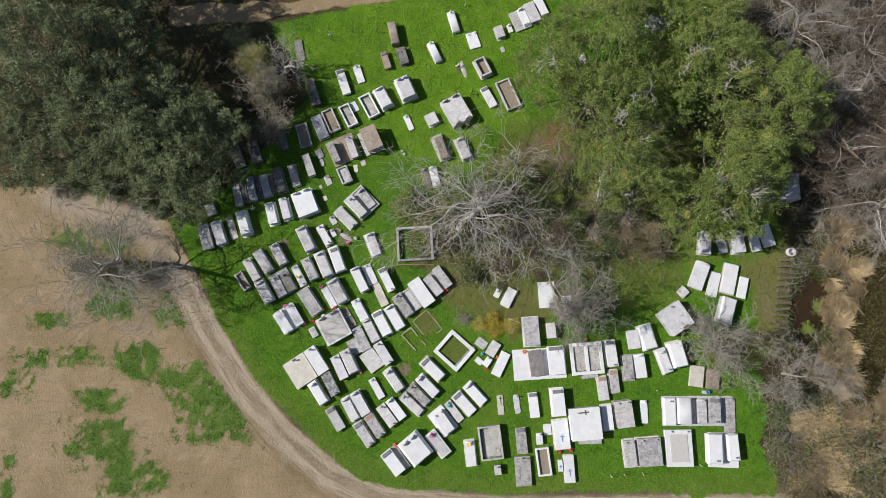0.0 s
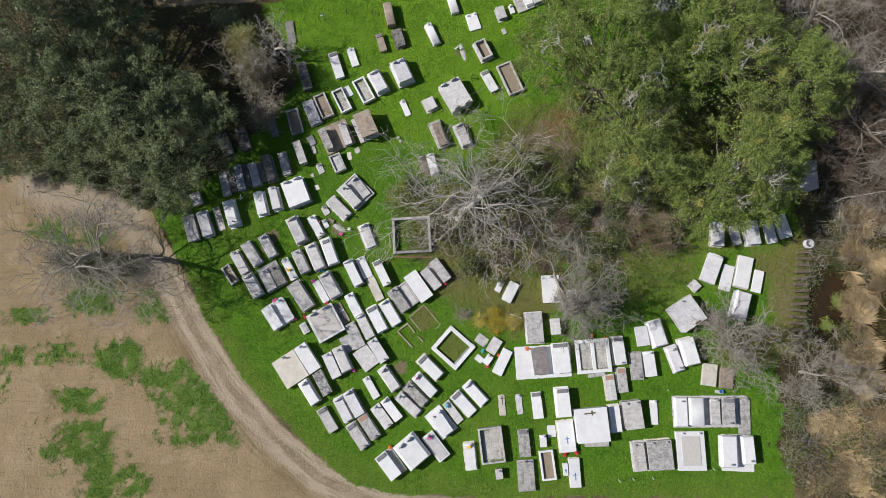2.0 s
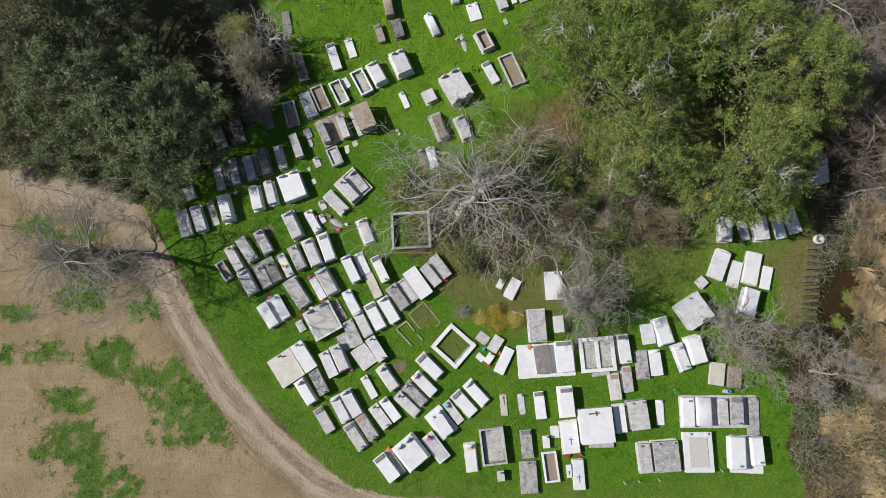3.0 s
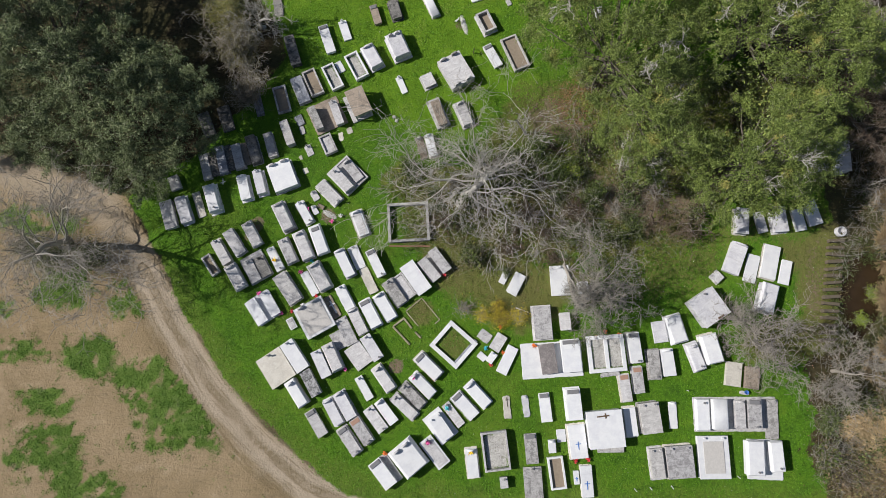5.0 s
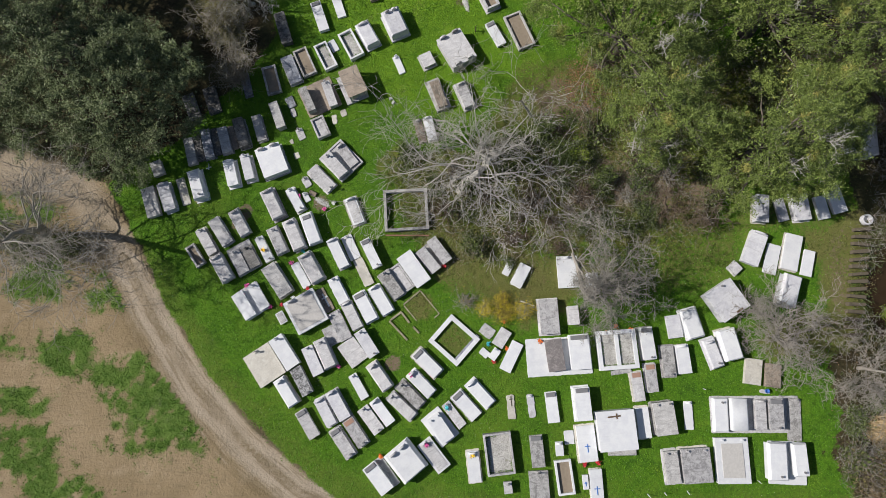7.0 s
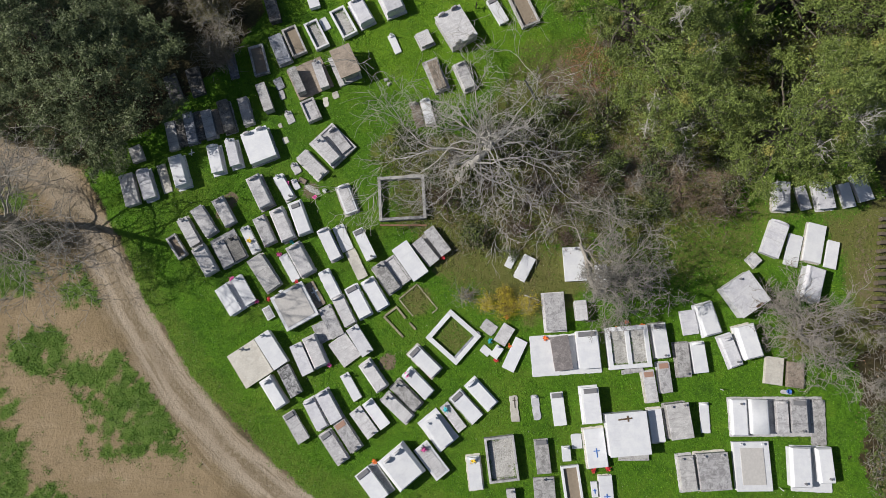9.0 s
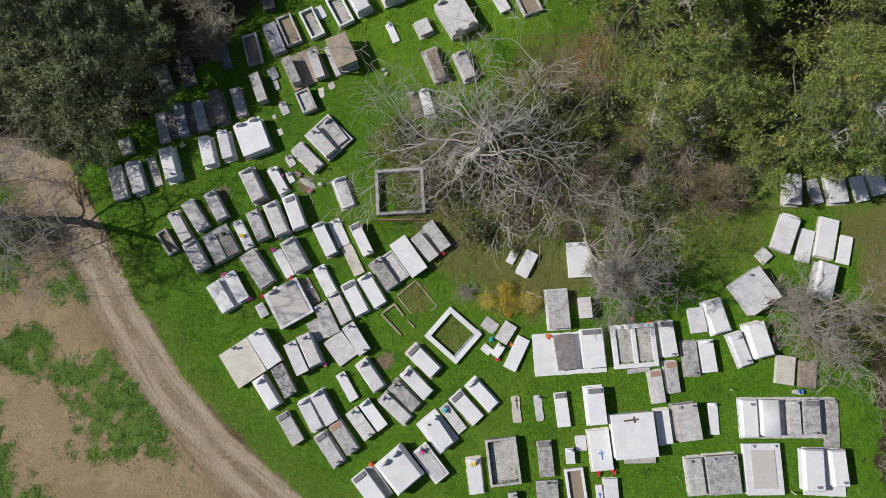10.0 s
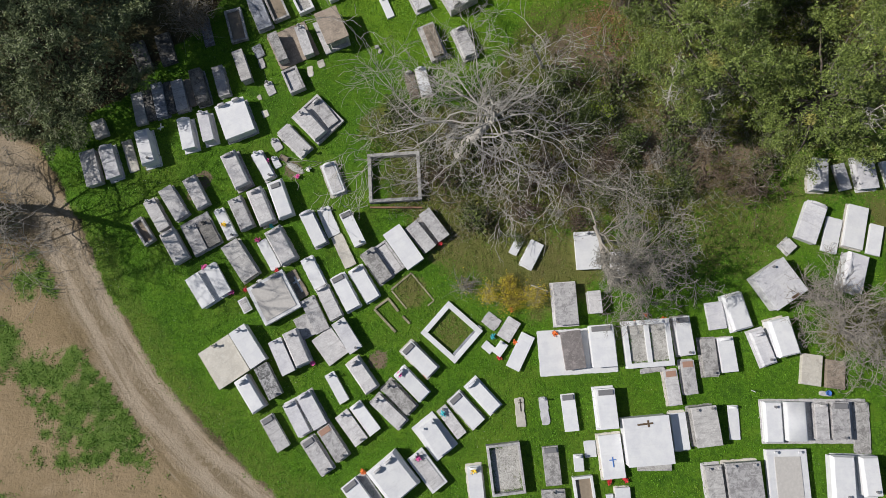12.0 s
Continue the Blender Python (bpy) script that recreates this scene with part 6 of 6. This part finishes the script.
# ---- undergrowth ----
def clear(x, y, r):
    return not any(math.hypot(x - f[0], y - f[1]) < r for f in FOOTPRINTS)


def within(poly, x, y):
    return float(inside(np.array([x]), np.array([y]), poly)[0])


twiggy = [shrub("twiggy_shrub", "tangle of bare brown twigs on the wood floor", 8 + 3 * k, 9.5 + k, 1.3, 1.3, 160, 0.05, STRAW, 45, (ROSY_BARK, ROSY_BARK, BARK)[k], 401 + k) for k in range(3)]
leafed = [shrub("green_shrub", "low dark-green shrub on the wood floor", 9 + 3 * k, 12.5 - k, 1.0, 1.0, 700, 0.07, (SHRUB, UNDER, SHRUB)[k], 25, BARK, 411 + k) for k in range(3)]
spots = random.Random(8)
count = 0
while count < 85:
    x, y = spots.uniform(-4, 36), spots.uniform(1, 25)
    if within(WOOD, x, y) < 0.6 or not clear(x, y, 1.9):
        continue
    count += 1
    model = twiggy[count % 3] if spots.random() < 0.4 else leafed[count % 3]
    size = spots.uniform(0.55, 1.5)
    copy_thing(model, pose(x, y, -0.02, 0, 0, spots.uniform(0, 360)) @ Matrix.Diagonal((size, size, size * spots.uniform(0.7, 1.5), 1)))
for k, (x, y, r, full) in enumerate(((2.8, 2.6, 0.9, 900), (4.0, 2.3, 1.1, 1700), (5.6, 2.6, 1.1, 1300), (3.9, 3.3, 0.8, 700), (1.2, 3.2, 1.2, 60))):
    shrub("yellow_bush", "sparse twiggy bush with golden-yellow blossom", x, y, r, 0.9, full, 0.042, GOLD, 46, ROSY_BARK if k % 2 else BARK, 521 + k)
for k, (x, y, r) in enumerate(((7.4, 16.6, 1.3), (9.0, 14.6, 1.5), (6.2, 14.2, 1.1), (5.4, 16.0, 0.9), (12.0, 12.6, 1.2))):
    shrub("green_shrub", "dense dark-green bush under the oak's edge", x, y, r, 1.6 * r, int(2400 * r), 0.075, SHRUB, 35, BARK, 520 + k)
shrub("lime_bush", "small bush with bright young leaves", 10.0, 14.6, 1.3, 2.2, 1500, 0.06, LIME, 40, BARK, 503)
shrub("lime_bush", "bright green clump on the pond bank", 33.4, 2.2, 0.75, 0.6, 1100, 0.05, LIME, 30, BARK, 509)
shrub("lime_bush", "green leafy clump beside the reeds", 34.6, 4.3, 0.8, 0.6, 1000, 0.05, LIME, 30, BARK, 512)
shrub("lime_bush", "small bright green clump among reeds", 37.3, 7.9, 0.5, 0.5, 500, 0.05, LIME, 20, BARK, 510)
shrub("lime_bush", "bright green clump at the marsh edge", 39.8, 11.1, 0.6, 0.6, 600, 0.05, LIME, 20, BARK, 511)
shrub("green_shrub", "round dark-green bush beside white graves", 4.6, 6.2, 0.6, 0.6, 1100, 0.04, SHRUB, 30, BARK, 504)
shrub("vine_thicket", "mound of yellowish-green vines over bare branches", -19.2, 28.2, 1.9, 5.0, 9000, 0.055, VINE, 90, ASH_BARK, 505)
shrub("vine_thicket", "thicket of withered brown vines", -17.9, 25.4, 2.1, 5.0, 5000, 0.05, DULL, 150, ASH_BARK, 506)
shrub("vine_thicket", "tangle of thin brown vine stems", -17.4, 21.6, 1.9, 3.8, 2200, 0.05, STRAW, 160, ASH_BARK, 513)
shrub("dark_thicket", "dark twiggy thicket under the field's bare tree", -33.2, 7.6, 2.4, 3.0, 4600, 0.05, SHRUB, 110, ASH_BARK, 514)
shrub("dark_thicket", "dark twiggy thicket at the sandy drive", -30.0, 7.4, 2.1, 3.0, 4200, 0.05, SHRUB, 110, DARK_BARK, 515)
shrub("dark_thicket", "low brown thicket on the sandy field", -35.8, 8.2, 1.8, 2.0, 1600, 0.05, UNDER, 110, ASH_BARK, 516)
shrub("green_shrub", "tall dull-green shrub beside the dark oak", -19.6, 29.4, 1.6, 3.0, 2600, 0.07, OAK_NW, 60, BARK, 507)
shrub("green_shrub", "tall dull-green shrub at the lawn's corner", -21.4, 31.4, 1.4, 2.6, 2200, 0.07, OAK_NW, 60, BARK, 508)
thickets = [shrub("brush_thicket", "dry tangled brush of brown twigs", 38 + 2 * k, -8.5 + 5 * k, 1.7, 1.7, (500, 300, 700)[k], 0.06, (STRAW, UNDER, DULL)[k], 70, (BARK, PALE_BARK, ROSY_BARK)[k], 601 + k) for k in range(3)]
spots = random.Random(9)
for k in range(130):
    x, y = spots.uniform(29.6, 50), spots.uniform(-13, 42)
    if y > 12 and x < 33.0 or 31.0 < x < 36.8 and 5.0 < y < 11.5 or max(within(POND, x, y), within(MARSH, x, y)) > -0.5 or not clear(x, y, 2.0) or x < 32.0 and 0.2 < y < 10:
        continue
    model = thickets[k % 3] if spots.random() < 0.55 else leafed[k % 3]
    size = spots.uniform(0.6, 1.35)
    copy_thing(model, pose(x, y, -0.02, 0, 0, spots.uniform(0, 360)) @ Matrix.Diagonal((size, size, size * spots.uniform(0.8, 1.6), 1)))


for k in range(26):
    x, y = spots.uniform(29.4, 40), spots.uniform(-13, -3.5)
    size = spots.uniform(0.9, 1.9)
    copy_thing(leafed[k % 3] if k % 4 else thickets[2], pose(x, y, -0.02, 0, 0, spots.uniform(0, 360)) @ Matrix.Diagonal((size, size, size, 1)))


def sown(count, bounds, chance, seed):
    rng = np.random.default_rng(seed)
    x, y = rng.uniform(bounds[0], bounds[1], count), rng.uniform(bounds[2], bounds[3], count)
    keep = rng.uniform(0, 1, count) < chance(x, y)
    return x[keep], y[keep], rng


def clear_of_tombs(x, y):
    ok = np.ones(len(x), bool)
    for fx, fy, a, hl, hw in FOOTPRINTS:
        dx, dy = x - fx, y - fy
        u, v = dx * math.cos(a) + dy * math.sin(a), -dx * math.sin(a) + dy * math.cos(a)
        ok &= ~((np.abs(u) < hw) & (np.abs(v) < hl))
    return ok


def brush_at(x, y):
    """The dry brush east of the lawn."""
    return soft(-inside(x, y, LAWN) - 0.6 + rough_edge(x, y), 1.5) * (x > 27) * (1 - soft(inside(x, y, POND) + 0.3, 0.5)) * (1 - soft(inside(x, y, MARSH) + 0.3, 0.5))


x, y, rng = sown(16000, (-6, 37, 1, 26), wood_at, 51)
ok = clear_of_tombs(x, y)
sticks("deadfall", "fallen grey twigs on the wood floor", BARK, x[ok], y[ok], rng.uniform(0.03, 0.45, ok.sum()), 0.6, 0.010, 0.35, 52)
x, y, rng = sown(15000, (28, 50, -14, 42), brush_at, 53)
sticks("dry_brush", "dry brown brush stems", BARK, x, y, rng.uniform(0.1, 1.5, len(x)), 0.9, 0.014, 0.6, 54)


# ---- grass, weeds, reeds and fallen leaves ----
def scatter(name, label, material, count, bounds, chance, size, height, seed, sprays=4, spread=0.09):
    """Low tufts of small leaves wherever chance(x, y) says."""
    x, y, rng = sown(count, bounds, chance, seed)
    keep = clear_of_tombs(x, y)
    x, y = np.repeat(x[keep], sprays), np.repeat(y[keep], sprays)
    n = len(x)
    at = np.column_stack([x + rng.normal(0, spread, n), y + rng.normal(0, spread, n), rng.uniform(0.01, height, n)])
    v, f = leaves(rng, at, size, 0.5, 0.7)
    return tagged(from_arrays(name, v, f, material), label, "grass", "", "stuff")


scatter("lawn_grass", "bright green clover and grass of the lawn", GRASS, 150000, (-29, 33, -14, 42), lambda x, y: lawn_at(x, y) * (1 - 0.92 * np.maximum(wood_at(x, y), parched_shaded_at(x, y))) * (0.72 + 0.3 * wave(x, y, 1.3, 21) + 0.25 * wave(x, y, 3.1, 26)), 0.036, 0.055, 41, 4, 0.1)
scatter("fresh_grass", "lighter yellowish-green grass of the north lawn", FRESH, 60000, (-22, 14, 12, 42), lambda x, y: lawn_at(x, y) * soft(inside(x, y, FRESH_LAWN) + rough_edge(x, y) * 2.5, 5.0) * 0.7, 0.04, 0.06, 47)
scatter("parched_grass", "thin yellowed grass near the wood and pond", PARCHED, 46000, (-4, 36, -3, 23), lambda x, y: parched_shaded_at(x, y) * 0.8, 0.04, 0.09, 48)
scatter("bank_plants", "green plants on the pond's muddy bank", UNDER, 9000, (30, 39, -1, 11), lambda x, y: soft(0.9 - np.abs(inside(x, y, POND) + 0.5), 0.8) * (0.5 + 0.5 * wave(x, y, 1.2, 25)), 0.05, 0.2, 49)
scatter("clover_blossom", "tiny white clover flowers in the lawn", BLOSSOM, 22000, (-27, 34, -13, 38), lambda x, y: lawn_at(x, y) * np.clip(wave(x, y, 0.4, 22) * 1.2 + 0.25, 0, 1), 0.016, 0.1, 42, 1, 0.01)
scatter("field_weeds", "patchy green weeds in the sand", WEED, 70000, (-60, -8, -22, 18), lambda x, y: weeds_at(x, y) * 0.9 + 0.005 * field_at(x, y) * (drive_at(x, y) > 1.7) * (wave(x, y, 0.5, 27) > -0.1), 0.043, 0.07, 43, 8, 0.13)
scatter("wood_floor_plants", "straggling green and brown plants on the wood floor", UNDER, 34000, (-7, 50, -14, 40), lambda x, y: np.clip(wood_at(x, y) + brush_at(x, y), 0, 1) * (0.55 + 0.45 * wave(x, y, 0.6, 24)), 0.05, 0.16, 45, 4, 0.1)
scatter("fallen_leaves", "brown fallen leaves on the wood floor", LITTER, 26000, (-7, 46, -13, 36), lambda x, y: np.clip(wood_at(x, y) + brush_at(x, y), 0, 1) * (0.5 + 0.5 * wave(x, y, 0.9, 23)), 0.045, 0.03, 44, 2)
scatter("glade_grass", "yellow-green grass tufts on the wood floor", GLADE, 60000, (-6, 32, 1, 22), lambda x, y: wood_at(x, y) * np.clip(wave(x, y, 0.55, 61) * 1.3 + wave(x, y, 1.9, 62) * 0.6 + 0.05, 0, 0.95), 0.05, 0.16, 63)
scatter("rusty_leaves", "rust-red fallen leaves under the oak", RUST, 40000, (4, 15, 14, 26), lambda x, y: np.clip(1.3 - np.hypot(x - 11.3, y - 20.9) / 1.9 + rough_edge(x, y) * 0.5, 0, 0.85), 0.04, 0.03, 57, 2)
x, y, rng = sown(34000, (36, 48, -7, 13), lambda x, y: soft(inside(x, y, MARSH), 0.6), 46)
v, f = leaves(rng, np.column_stack([x, y, rng.uniform(-0.11, -0.05, len(x))]), 0.06, 1.0, 0.6)
tagged(from_arrays("marsh_plants", v, f, BOG), "floating olive plants on the marsh", "plants", "", "stuff")


def reed_bed(label, x, y, r, count, tall, seed):
    rng = np.random.default_rng(seed)
    a, d = rng.uniform(0, 6.28, count), r * np.sqrt(rng.uniform(0, 1, count))
    v, f = blades(rng, d * np.cos(a), d * np.sin(a) * 0.8, tall, 0.034, 1.0, rng.uniform(0.0, 6.28))
    ob = from_arrays("reed_clump", v, f, REED)
    ob.location = (x, y, -0.05)
    return tagged(ob, label, "reeds", "reeds by the pond")


spots = random.Random(10)
for k in range(44):
    y = spots.uniform(-11.5, 12)
    reed_bed("clump of dead tan reeds", 36.9 + 0.1 * y * (y > 0) + spots.uniform(-2.0, 1.4) - 0.8 * (y < 0), y, spots.uniform(0.35, 0.8), 260, 1.1, 700 + k)
for k in range(34):
    reed_bed("broad bed of dead tan reeds", spots.uniform(31.0, 43), spots.uniform(-13, -4.5), spots.uniform(0.7, 1.5), 520, 1.2, 730 + k)

# sleepers along the pond's bank
for k in range(15):
    bm = box(1.3, 0.26, -0.4, 0.42, 0, 0, 0.02, 0, 0.03)
    s = link("timber_sleeper", bm, TIMBER)
    s.matrix_world = pose(32.1 - 0.11 * k, 8.7 - 0.58 * k, 0.0, 0, 0, random.uniform(-7, 7))
    tagged(s, "weathered grey timber laid on the bank", "timber", "timbers along the bank")
